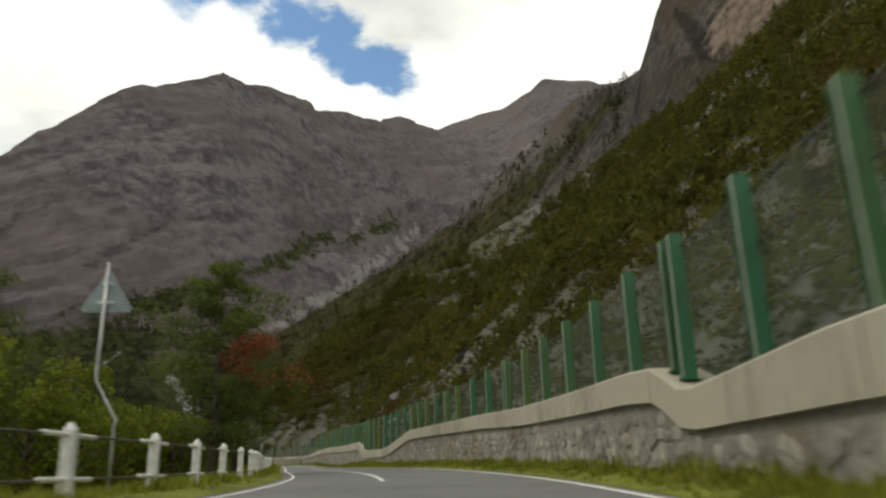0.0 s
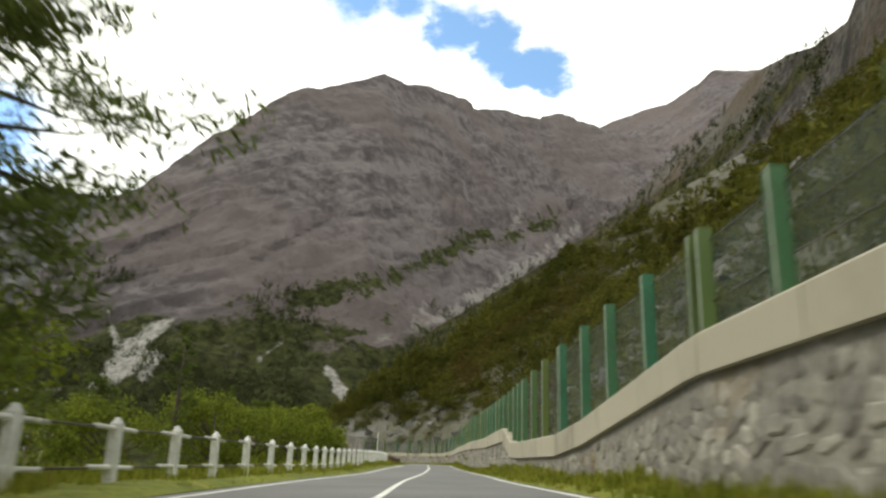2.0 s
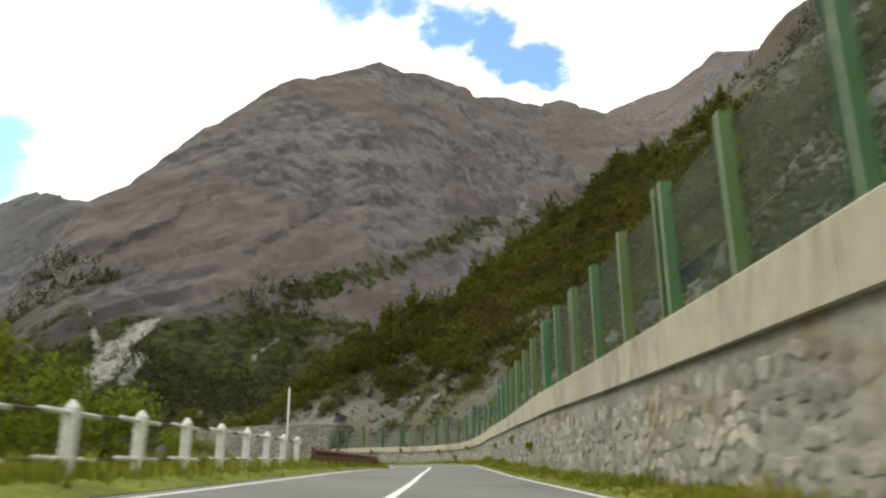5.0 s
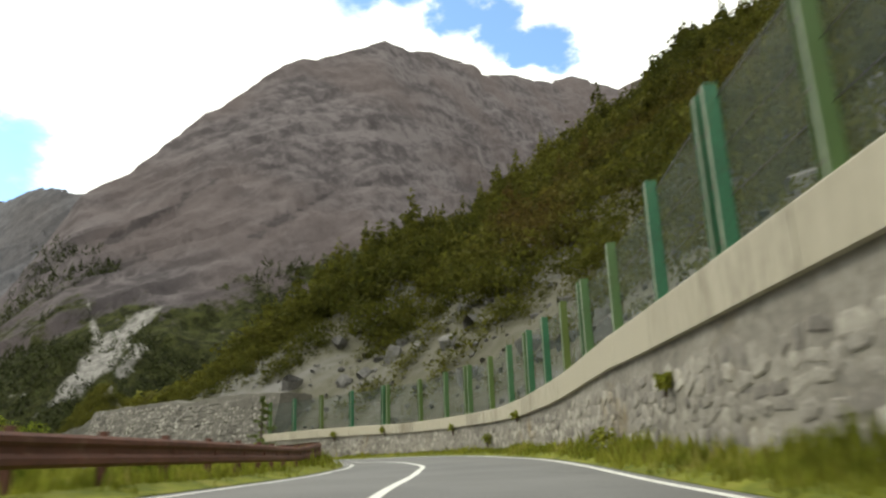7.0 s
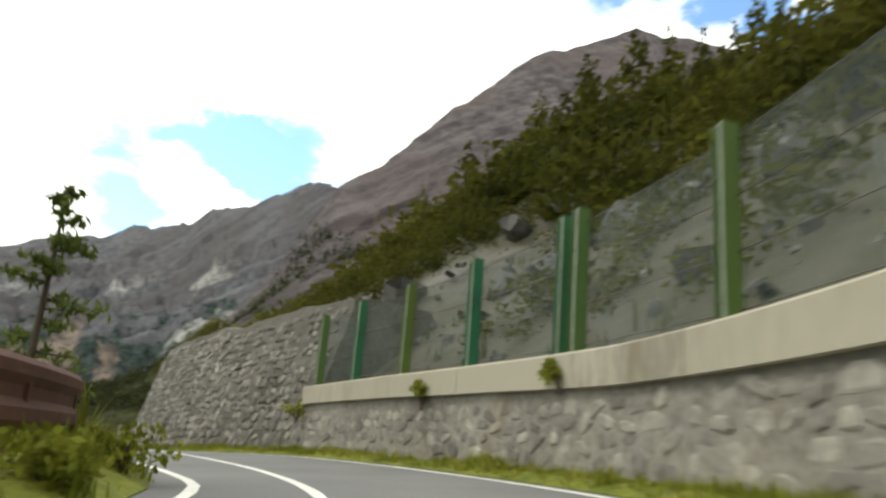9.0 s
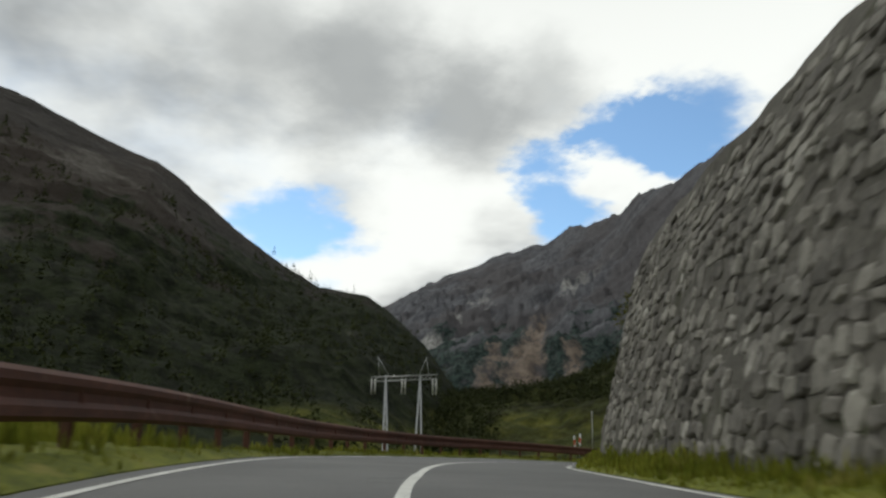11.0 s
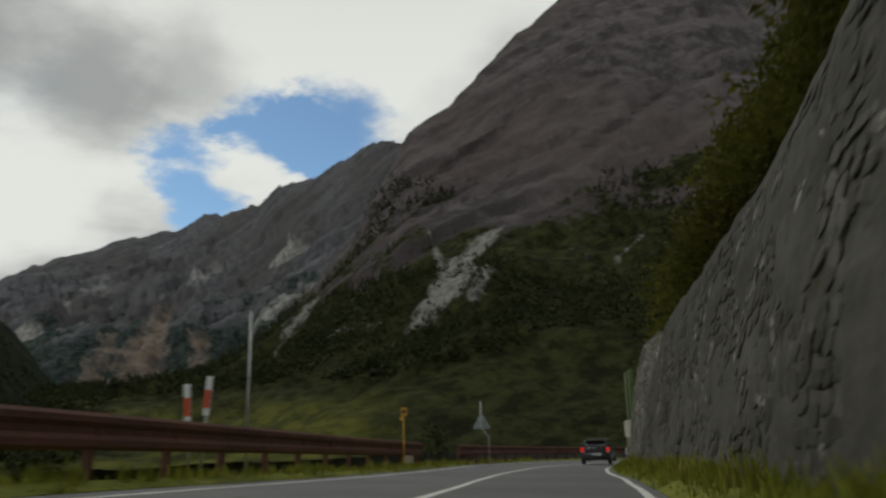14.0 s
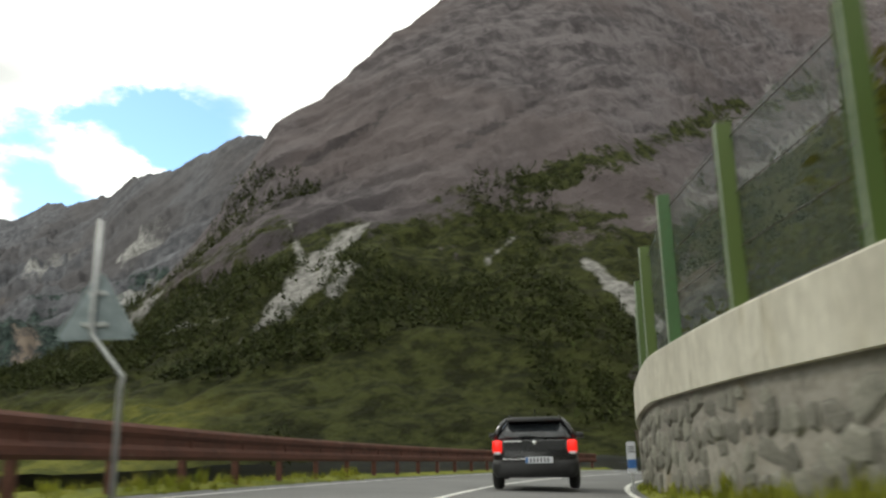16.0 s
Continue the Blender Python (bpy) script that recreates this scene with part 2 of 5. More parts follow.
    colour = n.mix(n.math("MULTIPLY", field, 0.8), colour, n.mix(n.ramp(n.noise(place, 0.06, 5.0, 0.7), 0.38, 0.62), (0.05, 0.06, 0.014, 1), (0.16, 0.16, 0.03, 1)))
    gravel = n.mix(n.ramp(n.noise(place, 0.14, 6.0, 0.7), 0.36, 0.64), tuple(0.55 * c for c in scree) + (1,), tuple(1.2 * c for c in scree) + (1,))
    colour = n.mix(bare, colour, gravel)
    shader = n.add("ShaderNodeBsdfPrincipled", Base_Color=colour, Roughness=0.95)
    shader.inputs["Specular IOR Level"].default_value = 0.1
    relief = n.math("ADD", n.math("MULTIPLY", beds, 0.5), n.math("ADD", n.math("MULTIPLY", fine, 0.4), n.math("MULTIPLY", rift, 0.4)))
    n.put(shader.inputs["Normal"], n.add("ShaderNodeBump", Height=relief, Strength=0.9, Distance=20.0 / size).outputs[0])
    n.tree.links.new(shader.outputs[0], n.add("ShaderNodeOutputMaterial").inputs[0])
    return m


ASPHALT = surface("asphalt", (0.108, 0.108, 0.108), (0.173, 0.173, 0.169), grain=40, blot=0.35, rough=0.85, bump=0.25, third=(0.0792, 0.0792, 0.0792), third_scale=0.5, third_at=(0.6, 0.75))
LINE_PAINT = surface("road_paint", (0.6, 0.6, 0.56), (0.82, 0.82, 0.78), grain=25, blot=2, bump=0.1, third=(0.3, 0.3, 0.29), third_scale=9, third_at=(0.6, 0.72))
GRASS = surface("grass", (0.0782, 0.09775, 0.01368), (0.215, 0.23, 0.03427), shine=0.15, grain=7, blot=0.7, bump=0.6, third=(0.221, 0.204, 0.051), third_scale=1.4)
BLADE = surface("grass_blades", (0.1221, 0.1452, 0.01683), (0.3179, 0.3223, 0.05137), grain=3, blot=0.6, bump=0, third=(0.357, 0.315, 0.102), third_scale=1.2, island=0.35, thin=0.45)
MEADOW = surface("valley_ground", (0.03, 0.038, 0.01), (0.075, 0.08, 0.02), shine=0.15, grain=1.5, blot=0.05, bump=0.5, third=(0.1, 0.09, 0.06), third_scale=0.06, third_at=(0.6, 0.75))
CONCRETE = surface("weathered_concrete", (0.25, 0.225, 0.17), (0.47, 0.435, 0.345), grain=9, blot=0.6, bump=0.3, third=(0.2, 0.175, 0.12), third_scale=1.3, third_at=(0.54, 0.70), stretch=(1, 1, 0.3), random_mix=(0.43, 0.395, 0.305))
NEW_CONCRETE = surface("newer_concrete", (0.42, 0.395, 0.32), (0.66, 0.63, 0.53), grain=9, blot=0.6, bump=0.25, third=(0.36, 0.32, 0.22), third_scale=1.4, third_at=(0.58, 0.75), stretch=(1, 1, 0.35))
MORTAR = surface("mortar", (0.15, 0.137, 0.115), (0.33, 0.308, 0.265), grain=9, blot=0.6, bump=0.6, third=(0.19, 0.15, 0.085), third_scale=0.45)
STONE = surface("wall_stone", (0.165, 0.152, 0.132), (0.37, 0.345, 0.3), grain=5, blot=0.9, bump=0.7, third=(0.2, 0.155, 0.09), third_scale=0.45, island=0.38, depth=0.04)
SCREE = surface("scree_stone", (0.085, 0.083, 0.08), (0.2, 0.195, 0.185), shine=0.15, grain=4, blot=0.6, bump=0.7, island=0.35, depth=0.04)
# two main tones lowered to carry the shade on the leaning wall
ROCK = surface("shaded_slope_stone", (0.0561, 0.0539, 0.0464), (0.123, 0.116, 0.101), shine=0.15, grain=4, blot=0.5, bump=0.7, third=(0.25, 0.235, 0.21), third_scale=0.9, third_at=(0.585, 0.65), island=0.32, depth=0.04)
RUBBLE = surface("rubble_stone", (0.13, 0.123, 0.108), (0.27, 0.255, 0.225), shine=0.15, grain=6, blot=0.8, bump=0.7, third=(0.36, 0.345, 0.31), third_scale=1.1, third_at=(0.56, 0.66), island=0.4, depth=0.04)
PALE_RUBBLE = surface("pale_rubble", (0.13, 0.126, 0.105), (0.27, 0.26, 0.222), shine=0.15, grain=8, blot=0.8, bump=0.7, third=(0.46, 0.44, 0.4), third_scale=0.9, third_at=(0.57, 0.66), island=0.3, depth=0.04)
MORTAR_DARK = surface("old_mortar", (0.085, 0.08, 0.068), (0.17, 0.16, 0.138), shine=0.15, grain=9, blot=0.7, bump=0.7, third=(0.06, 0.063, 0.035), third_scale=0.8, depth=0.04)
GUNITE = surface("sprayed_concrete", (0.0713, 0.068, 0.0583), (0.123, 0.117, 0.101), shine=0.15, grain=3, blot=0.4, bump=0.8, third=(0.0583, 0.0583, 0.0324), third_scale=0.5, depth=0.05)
# olive random_mix paints a reflection into the green, by post
GREEN_STEEL = surface("green_painted_steel", (0.012, 0.10, 0.05), (0.02, 0.17, 0.08), grain=12, blot=1.2, rough=0.5, bump=0.1, random_mix=(0.1, 0.14, 0.02), third=(0.07, 0.1, 0.03), third_scale=2)
# pale tone for light caught on the flange edges
LIT_EDGE = surface("lit_edge_steel", (0.22, 0.27, 0.2), (0.4, 0.45, 0.34), grain=9, blot=1.5, rough=0.55, bump=0.1)
STEEL = surface("galvanised_steel", (0.35, 0.36, 0.36), (0.55, 0.56, 0.56), grain=20, blot=2, rough=0.45, metal=0.8, bump=0.1)
RUST = surface("rust_brown_steel", (0.07, 0.026, 0.018), (0.15, 0.058, 0.038), grain=9, blot=0.8, rough=0.75, bump=0.2, third=(0.2, 0.12, 0.08), third_scale=2.4, third_at=(0.6, 0.75))
WHITE_POST = surface("whitewashed_concrete", (0.55, 0.55, 0.52), (0.8, 0.8, 0.77), grain=14, blot=2.5, bump=0.3, third=(0.35, 0.33, 0.27), third_scale=4, third_at=(0.6, 0.75))
PIPE = surface("weathered_pipe", (0.05, 0.045, 0.04), (0.12, 0.1, 0.085), grain=18, blot=1, rough=0.6, bump=0.1)
BARK = surface("bark", (0.045, 0.032, 0.024), (0.12, 0.09, 0.07), grain=9, blot=1, bump=0.6, stretch=(1, 1, 0.3))
NEEDLE = surface("pine_needles", (0.05782, 0.0847, 0.01932), (0.1582, 0.1932, 0.0462), grain=2.5, blot=0.35, bump=0, island=0.3, thin=0.45)
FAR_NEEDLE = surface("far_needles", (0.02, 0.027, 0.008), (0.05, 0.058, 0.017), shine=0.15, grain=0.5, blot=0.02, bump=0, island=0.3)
NEEDLE_DRY = surface("dry_orange_needles", (0.2, 0.07, 0.03), (0.36, 0.14, 0.07), grain=2.5, blot=0.5, bump=0, island=0.4, thin=0.45)
LEAF = surface("bush_leaves", (0.08359, 0.113, 0.01339), (0.2262, 0.2509, 0.03341), grain=2, blot=0.4, bump=0, island=0.45, thin=0.45)
HILL_LEAF = surface("hillside_shrub_leaves", (0.04172, 0.04779, 0.007817), (0.1297, 0.1262, 0.02255), grain=0.6, blot=0.05, bump=0, island=0.3, third=(0.0961, 0.0644, 0.0193), third_scale=0.035, thin=0.45)
NET = net_material()
# scree fans on the main mountain: bearing, height and half width in degrees at both ends
FANS = ((47.1, 12.8, 0.05, 45.9, 9.6, 0.35), (40.8, 12.6, 0.1, 43.6, 10.4, 0.6), (43.6, 10.4, 0.7, 45.2, 8.2, 1.25), (45.2, 8.2, 1.2, 47.0, 5.9, 0.8), (47.0, 5.9, 0.7, 48.8, 4.2, 0.15), (42.8, 9.1, 0.5, 43.6, 7.3, 0.6),
        (53.7, 8.7, 0.2, 54.7, 7.3, 0.4), (54.7, 7.3, 0.5, 56.2, 5.5, 0.75), (56.2, 5.5, 0.6, 56.9, 3.8, 0.1), (49.7, 5.7, 0.2, 53.0, 5.2, 0.35), (32.6, 10.8, 0.1, 34.4, 9.3, 0.35), (28.6, 8.8, 0.5, 26.4, 6.1, 0.75), (26.4, 6.1, 0.8, 24.4, 2.8, 0.6))
STREAKS = ((27.0, 9.2, 0.3, 24, 11.4, 0.6), (24, 11.4, 0.5, 19.6, 13.1, 0.5), (19.6, 13.1, 0.5, 14.6, 15.6, 0.6), (14.6, 15.6, 0.5, 9.5, 19.6, 0.3), (15.4, 18.6, 0.0, 14.2, 20.2, 0.3), (22, 12.6, 0.1, 20, 15.2, 0.35))
GROVES = ((33, 13.4, 0.8, 28.5, 15.2, 1.0), (28.5, 15.5, 0.8, 23.5, 16.2, 0.6), (22.5, 17, 0.5, 17, 19.4, 0.8), (15.5, 18.8, 0.3, 11.5, 20.2, 0.5), (30, 11, 0.8, 26, 11.8, 0.6), (39, 12.5, 0.5, 36.5, 14, 0.3), (50, 8.5, 0.6, 47.5, 11, 0.5))
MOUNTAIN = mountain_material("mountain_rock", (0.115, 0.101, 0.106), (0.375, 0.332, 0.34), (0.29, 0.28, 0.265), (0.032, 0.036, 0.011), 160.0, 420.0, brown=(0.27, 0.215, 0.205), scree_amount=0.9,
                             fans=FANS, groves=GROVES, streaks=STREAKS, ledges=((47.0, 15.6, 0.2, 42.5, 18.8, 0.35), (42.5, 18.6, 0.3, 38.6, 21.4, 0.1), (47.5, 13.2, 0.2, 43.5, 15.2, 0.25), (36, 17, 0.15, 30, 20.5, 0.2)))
CLIFF_FACE = mountain_material("cliff_face_rock", (0.06, 0.055, 0.05), (0.33, 0.31, 0.275), (0.3, 0.29, 0.27), (0.036, 0.036, 0.011), 4.0, 300.0, brown=(0.24, 0.175, 0.11), scree_amount=0.0, size=4.0,
                               groves=((-17, 32.6, 0.6, -7, 26.6, 0.9), (-7, 26.6, 0.9, -1, 21.8, 1.9), (-1, 21.8, 1.9, 9, 15.8, 2.6), (9, 15.8, 2.6, 20, 10, 2.6), (12, 5, 5.0, -4, 13, 5.0), (-4, 13, 5.0, -14, 15.5, 5.2), (-14, 15.5, 5.2, -28, 22, 6), (-28, 22, 6, -38, 26, 6), (-38, 26, 6, -60, 27, 6)),
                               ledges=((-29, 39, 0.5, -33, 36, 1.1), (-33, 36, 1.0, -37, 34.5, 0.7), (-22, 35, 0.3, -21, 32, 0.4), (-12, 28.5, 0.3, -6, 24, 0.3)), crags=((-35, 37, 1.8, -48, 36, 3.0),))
# haze of the distance put into the rock tones as paler blue
FAR_MOUNTAIN = mountain_material("hazed_far_rock", (0.12, 0.122, 0.137), (0.335, 0.338, 0.365), (0.34, 0.335, 0.32), (0.035, 0.05, 0.045), 210.0, 800.0, brown=(0.17, 0.145, 0.135), scree_amount=0.9,
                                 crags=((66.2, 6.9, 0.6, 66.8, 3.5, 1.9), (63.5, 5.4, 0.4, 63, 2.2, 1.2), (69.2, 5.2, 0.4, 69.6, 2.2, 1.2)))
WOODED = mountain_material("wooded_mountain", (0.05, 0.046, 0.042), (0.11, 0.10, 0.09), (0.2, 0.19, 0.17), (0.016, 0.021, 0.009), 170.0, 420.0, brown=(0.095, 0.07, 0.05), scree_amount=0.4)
HILL = surface("hillside_ground", (0.07, 0.068, 0.042), (0.13, 0.124, 0.1), shine=0.15, grain=1.1, blot=0.06, bump=0.5, third=(0.165, 0.161, 0.154), third_scale=0.09, third_at=(0.52, 0.68), depth=0.15)


BLACK_PAINT = surface("black_car_paint", (0.006, 0.007, 0.008), (0.012, 0.013, 0.015), grain=30, blot=2, rough=0.28, bump=0.0, coat=0.6)
DARK_GLASS = surface("tinted_glass", (0.012, 0.014, 0.016), (0.03, 0.034, 0.038), grain=2, blot=1, rough=0.16, bump=0.0, coat=0.5)
BLACK_PLASTIC = surface("black_plastic", (0.012, 0.012, 0.013), (0.025, 0.025, 0.026), grain=40, blot=4, rough=0.6, bump=0.1)
RUBBER = surface("tyre_rubber", (0.012, 0.012, 0.012), (0.03, 0.03, 0.03), grain=25, blot=3, rough=0.85, bump=0.3)
CHROME = surface("chrome", (0.6, 0.6, 0.6), (0.8, 0.8, 0.8), grain=20, blot=3, rough=0.25, metal=1.0, bump=0)
PLATE = surface("plate_white", (0.62, 0.64, 0.68), (0.75, 0.76, 0.8), grain=20, blot=5, rough=0.5, bump=0)
SIGN_RED = surface("sign_red", (0.42, 0.05, 0.02), (0.6, 0.1, 0.04), grain=10, blot=3, rough=0.5, bump=0)
BLUE = surface("sign_blue", (0.03, 0.12, 0.35), (0.05, 0.17, 0.45), grain=10, blot=3, rough=0.5, bump=0)
SIGN_BACK = surface("grey_sign_back", (0.17, 0.21, 0.22), (0.26, 0.31, 0.33), grain=8, blot=2, rough=0.6, bump=0.05)
YELLOW = surface("yellow_paint", (0.5, 0.24, 0.02), (0.66, 0.36, 0.04), grain=8, blot=2, rough=0.6, bump=0.1)
TAIL_RED = glow("tail_light_red", (0.9, 0.02, 0.015), 1.0)

# ---- the road's line ----
# every 14 m along the way driven: x, y and the height and cross fall in degrees
STEP, FIRST = 14.0, -42.0
LINE_XY = [(6.1, -41.7), (4.0, -27.6), (2.0, -13.8), (0.0, 0.0), (-2.5, 13.7), (-6.4, 27.1), (-11.4, 40.4), (-16.6, 53.4), (-21.5, 66.4), (-26.5, 79.4), (-31.6, 92.4), (-36.9, 105.3), (-42.2, 118.3), (-48.0, 131.1), (-56.6, 141.9), (-69.4, 147.9), (-82.8, 151.9), (-95.8, 157.0), (-107.6, 164.4), (-117.0, 174.9), (-125.7, 185.8), (-133.4, 197.2), (-139.4, 210.1), (-143.3, 223.4), (-145.1, 237.4)]
LINE_ZB = [(-0.87, -1.5), (-0.58, -1.3), (-0.29, -1.0), (0.0, -0.3), (0.29, 1.0), (0.57, 1.8), (0.82, 1.7), (1.03, 1.2), (1.25, 0.8), (1.5, -1.0), (1.77, -1.7), (2.06, -1.6), (2.37, -0.3), (2.66, 2.1), (2.85, 3.7), (2.85, 3.2), (2.59, -1.6), (1.98, -1.8), (1.23, -1.8), (0.39, -1.7), (-0.48, -1.4), (-1.34, -1.5), (-2.22, -1.5), (-3.07, -1.5), (-3.95, -1.5)]


def knots(s, rows):
    """Values along the line at s metres, through the rows by a smooth curve."""
    u = min(max((s - FIRST) / STEP, 0.0), len(rows) - 1.001)
    i = int(u)
    f = u - i
    p = [np.array(rows[min(max(i + k, 0), len(rows) - 1)], float) for k in (-1, 0, 1, 2)]
    return 0.5 * (2 * p[1] + (p[2] - p[0]) * f + (2 * p[0] - 5 * p[1] + 4 * p[2] - p[3]) * f * f + (3 * p[1] - p[0] - 3 * p[2] + p[3]) * f**3)


LAST = FIRST + STEP * (len(LINE_XY) - 1) - 0.5
TABLE = []
for i in range(int((LAST - FIRST) / 0.5) + 1):
    s_ = FIRST + 0.5 * i
    a_, b_ = knots(s_ - 0.3, LINE_XY), knots(s_ + 0.3, LINE_XY)
    d_ = (b_ - a_) / np.linalg.norm(b_ - a_)
    TABLE.append((*knots(s_, LINE_XY), *knots(s_, LINE_ZB), *d_))
TABLE = np.array(TABLE)


def line(s):
    """x, y, z, cross fall, and the way ahead at s metres."""
    u = min(max((s - FIRST) / 0.5, 0.0), len(TABLE) - 1.001)
    i = int(u)
    return TABLE[i] * (1 - u + i) + TABLE[i + 1] * (u - i)


def along(s, o, z=0.0, banked=True):
    """The place s metres along, o metres to the right, z above the road there."""
    x, y, h, bank, dx, dy = line(s)
    if banked:
        h -= -math.tan(radians(bank)) * max(-6.0, min(6.0, o))
    return Vector((x + dy * o, y - dx * o, h + z))


def heading(s):
    _, _, _, _, dx, dy = line(s)
    return math.degrees(math.atan2(-dx, dy))


def steps(table, s):
    """Straight runs between (s, value) pairs."""
    return float(np.interp(s, [a for a, _ in table], [b for _, b in table]))


LEFT_EDGE = ((-40, -3.4), (125, -3.4), (140, -3.0), (147, -2.1), (151, -1.35), (157, -1.15), (163, -1.6), (170, -1.9), (184, -3.4), (200, -4.9), (211, -5.0), (219, -4.2), (228, -3.5), (236, -3.6), (244, -4.1), (252, -4.4), (300, -4.4))
RAIL_O = ((100, -4.65), (125, -4.65), (140, -4.25), (147, -3.35), (151, -2.6), (157, -2.4), (163, -2.85), (170, -3.05), (184, -4.45), (200, -5.9), (214, -5.85), (226, -5.4), (240, -5.15), (247, -4.9), (256, -5.2), (300, -5.3))
CENTRE = ((-40, -0.8), (135, -0.8), (150, -0.2), (168, 0.0), (185, -0.7), (198, -1.0), (300, -1.0))
RIGHT_EDGE = ((-40, 2.1), (140, 2.1), (155, 2.4), (180, 2.2), (198, 1.8), (206, 1.2), (216, 1.3), (228, 1.9), (300, 2.0))
WALL_O = 3.1


# ---- mesh helpers ----
def mesh_of(name, verts, faces, material, smooth=False):
    me = bpy.data.meshes.new(name)
    me.from_pydata([tuple(v) for v in verts], [], faces)
    me.materials.append(material)
    if smooth:
        me.polygons.foreach_set("use_smooth", [True] * len(me.polygons))
    me.update()
    return me


def thing(name, label, category, kind="", group="", at=None):
    ob = new(name)
    ob.empty_display_size = 0.2
    if at is not None:
        ob.matrix_world = at
    return tagged(ob, label, category, group, kind)


def part(name, data, parent, label="", at=None, kind=""):
    """A mesh (or a bmesh with its material) as one object under a thing or a part."""
    ob = new(name, data)
    ob.parent = parent
    if at is not None:
        ob.matrix_local = at
    return tagged(ob, label, kind=kind)


def from_bm(name, bm, material, smooth=False):
    me = bpy.data.meshes.new(name)
    bmesh.ops.recalc_face_normals(bm, faces=bm.faces)
    bm.to_mesh(me)
    bm.free()
    me.materials.append(material)
    if smooth:
        me.polygons.foreach_set("use_smooth", [True] * len(me.polygons))
    return me


def sweep(name, rows, material, closed=True, smooth=False):
    """A skin over rows of points; closed joins each row's ends and caps the two end rows."""
    verts, faces, k = [], [], len(rows[0])
    for r in rows:
        verts += r
    for i in range(len(rows) - 1):
        for j in range(k if closed else k - 1):
            a, b = i * k + j, i * k + (j + 1) % k
            faces.append((a, b, b + k, a + k))
    if closed:
        faces += [tuple(reversed(range(k))), tuple(range((len(rows) - 1) * k, len(rows) * k))]
    me = mesh_of(name, verts, faces, material, smooth)
    bm = bmesh.new()
    bm.from_mesh(me)
    bmesh.ops.recalc_face_normals(bm, faces=bm.faces)
    bm.to_mesh(me)
    bm.free()
    return me


def spread(a, b, step):
    k = max(1, int(math.ceil((b - a) / step)))
    return [a + (b - a) * i / k for i in range(k + 1)]


def box_bm(bm, size, at=(0, 0, 0), bevel=0.0, turn=None):
    """Adds a box, its edges bevelled, to a bmesh."""
    m = Matrix.Translation(at) @ (turn or Matrix()) @ Matrix.Diagonal((*size, 1))
    made = bmesh.ops.create_cube(bm, size=1.0, matrix=m)
    if bevel:
        edges = list({e for v in made["verts"] for e in v.link_edges})
        bmesh.ops.bevel(bm, geom=edges, offset=bevel, segments=2, affect="EDGES", profile=0.6)


def box(name, size, material, at=(0, 0, 0), bevel=0.01):
    bm = bmesh.new()
    box_bm(bm, size, at, bevel)
    return from_bm(name, bm, material)


def tube_rows(points, radii, sides=8):
    """Rings round a bent line."""
    rows, n = [], len(points)
    for i, p in enumerate(points):
        d = (Vector(points[min(i + 1, n - 1)]) - Vector(points[max(i - 1, 0)])).normalized()
        a = d.orthogonal().normalized() if abs(d.z) > 0.95 else d.cross(Vector((0, 0, 1))).normalized()
        b = d.cross(a)
        rows.append([Vector(p) + (a * math.cos(2 * math.pi * k / sides) + b * math.sin(2 * math.pi * k / sides)) * radii[i] for k in range(sides)])
    return rows


def tube(name, points, radii, material, sides=8):
    if not isinstance(radii, (list, tuple)):
        radii = [radii] * len(points)
    return sweep(name, tube_rows(points, radii, sides), material, smooth=True)


# ---- road ----
road_s = spread(FIRST + 0.5, LAST - 1, 1.5)
rows = []
for s in road_s:
    l, r = steps(LEFT_EDGE, s) - steps(((185, 0.45), (195, 0.8)), s), steps(RIGHT_EDGE, s) + 0.3
    rows.append([along(s, l + (r - l) * k / 6, 0) for k in range(7)] + [along(s, r, -0.3), along(s, l, -0.3)])
tagged(new("road", sweep("road", rows, ASPHALT)), "grey worn asphalt mountain road in gentle bends", "road", kind="structure")


def road_line(name, table, shift, width, s0, s1, label):
    rows = []
    for s in spread(s0, s1, 1.0):
        o = steps(table, s) + shift + 0.02 * noise.noise((s * 0.3, 3, shift))
        w = width / 2 * (0.9 + 0.25 * noise.noise((s * 0.9, shift, 7)))
        rows.append([along(s, o - w, 0.005), along(s, o + w, 0.005)])
    return tagged(new(name, sweep(name, rows, LINE_PAINT, closed=False)), label, "road marking", kind="structure")


road_line("edge_line_left", LEFT_EDGE, 0, 0.13, FIRST + 1, LAST - 2, "worn white painted edge line on the asphalt")
road_line("edge_line_right", RIGHT_EDGE, 0, 0.13, FIRST + 1, LAST - 2, "worn white painted edge line beside the grass verge")
road_line("centre_line", CENTRE, 0, 0.13, 18, LAST - 2, "white painted centre line along the asphalt")

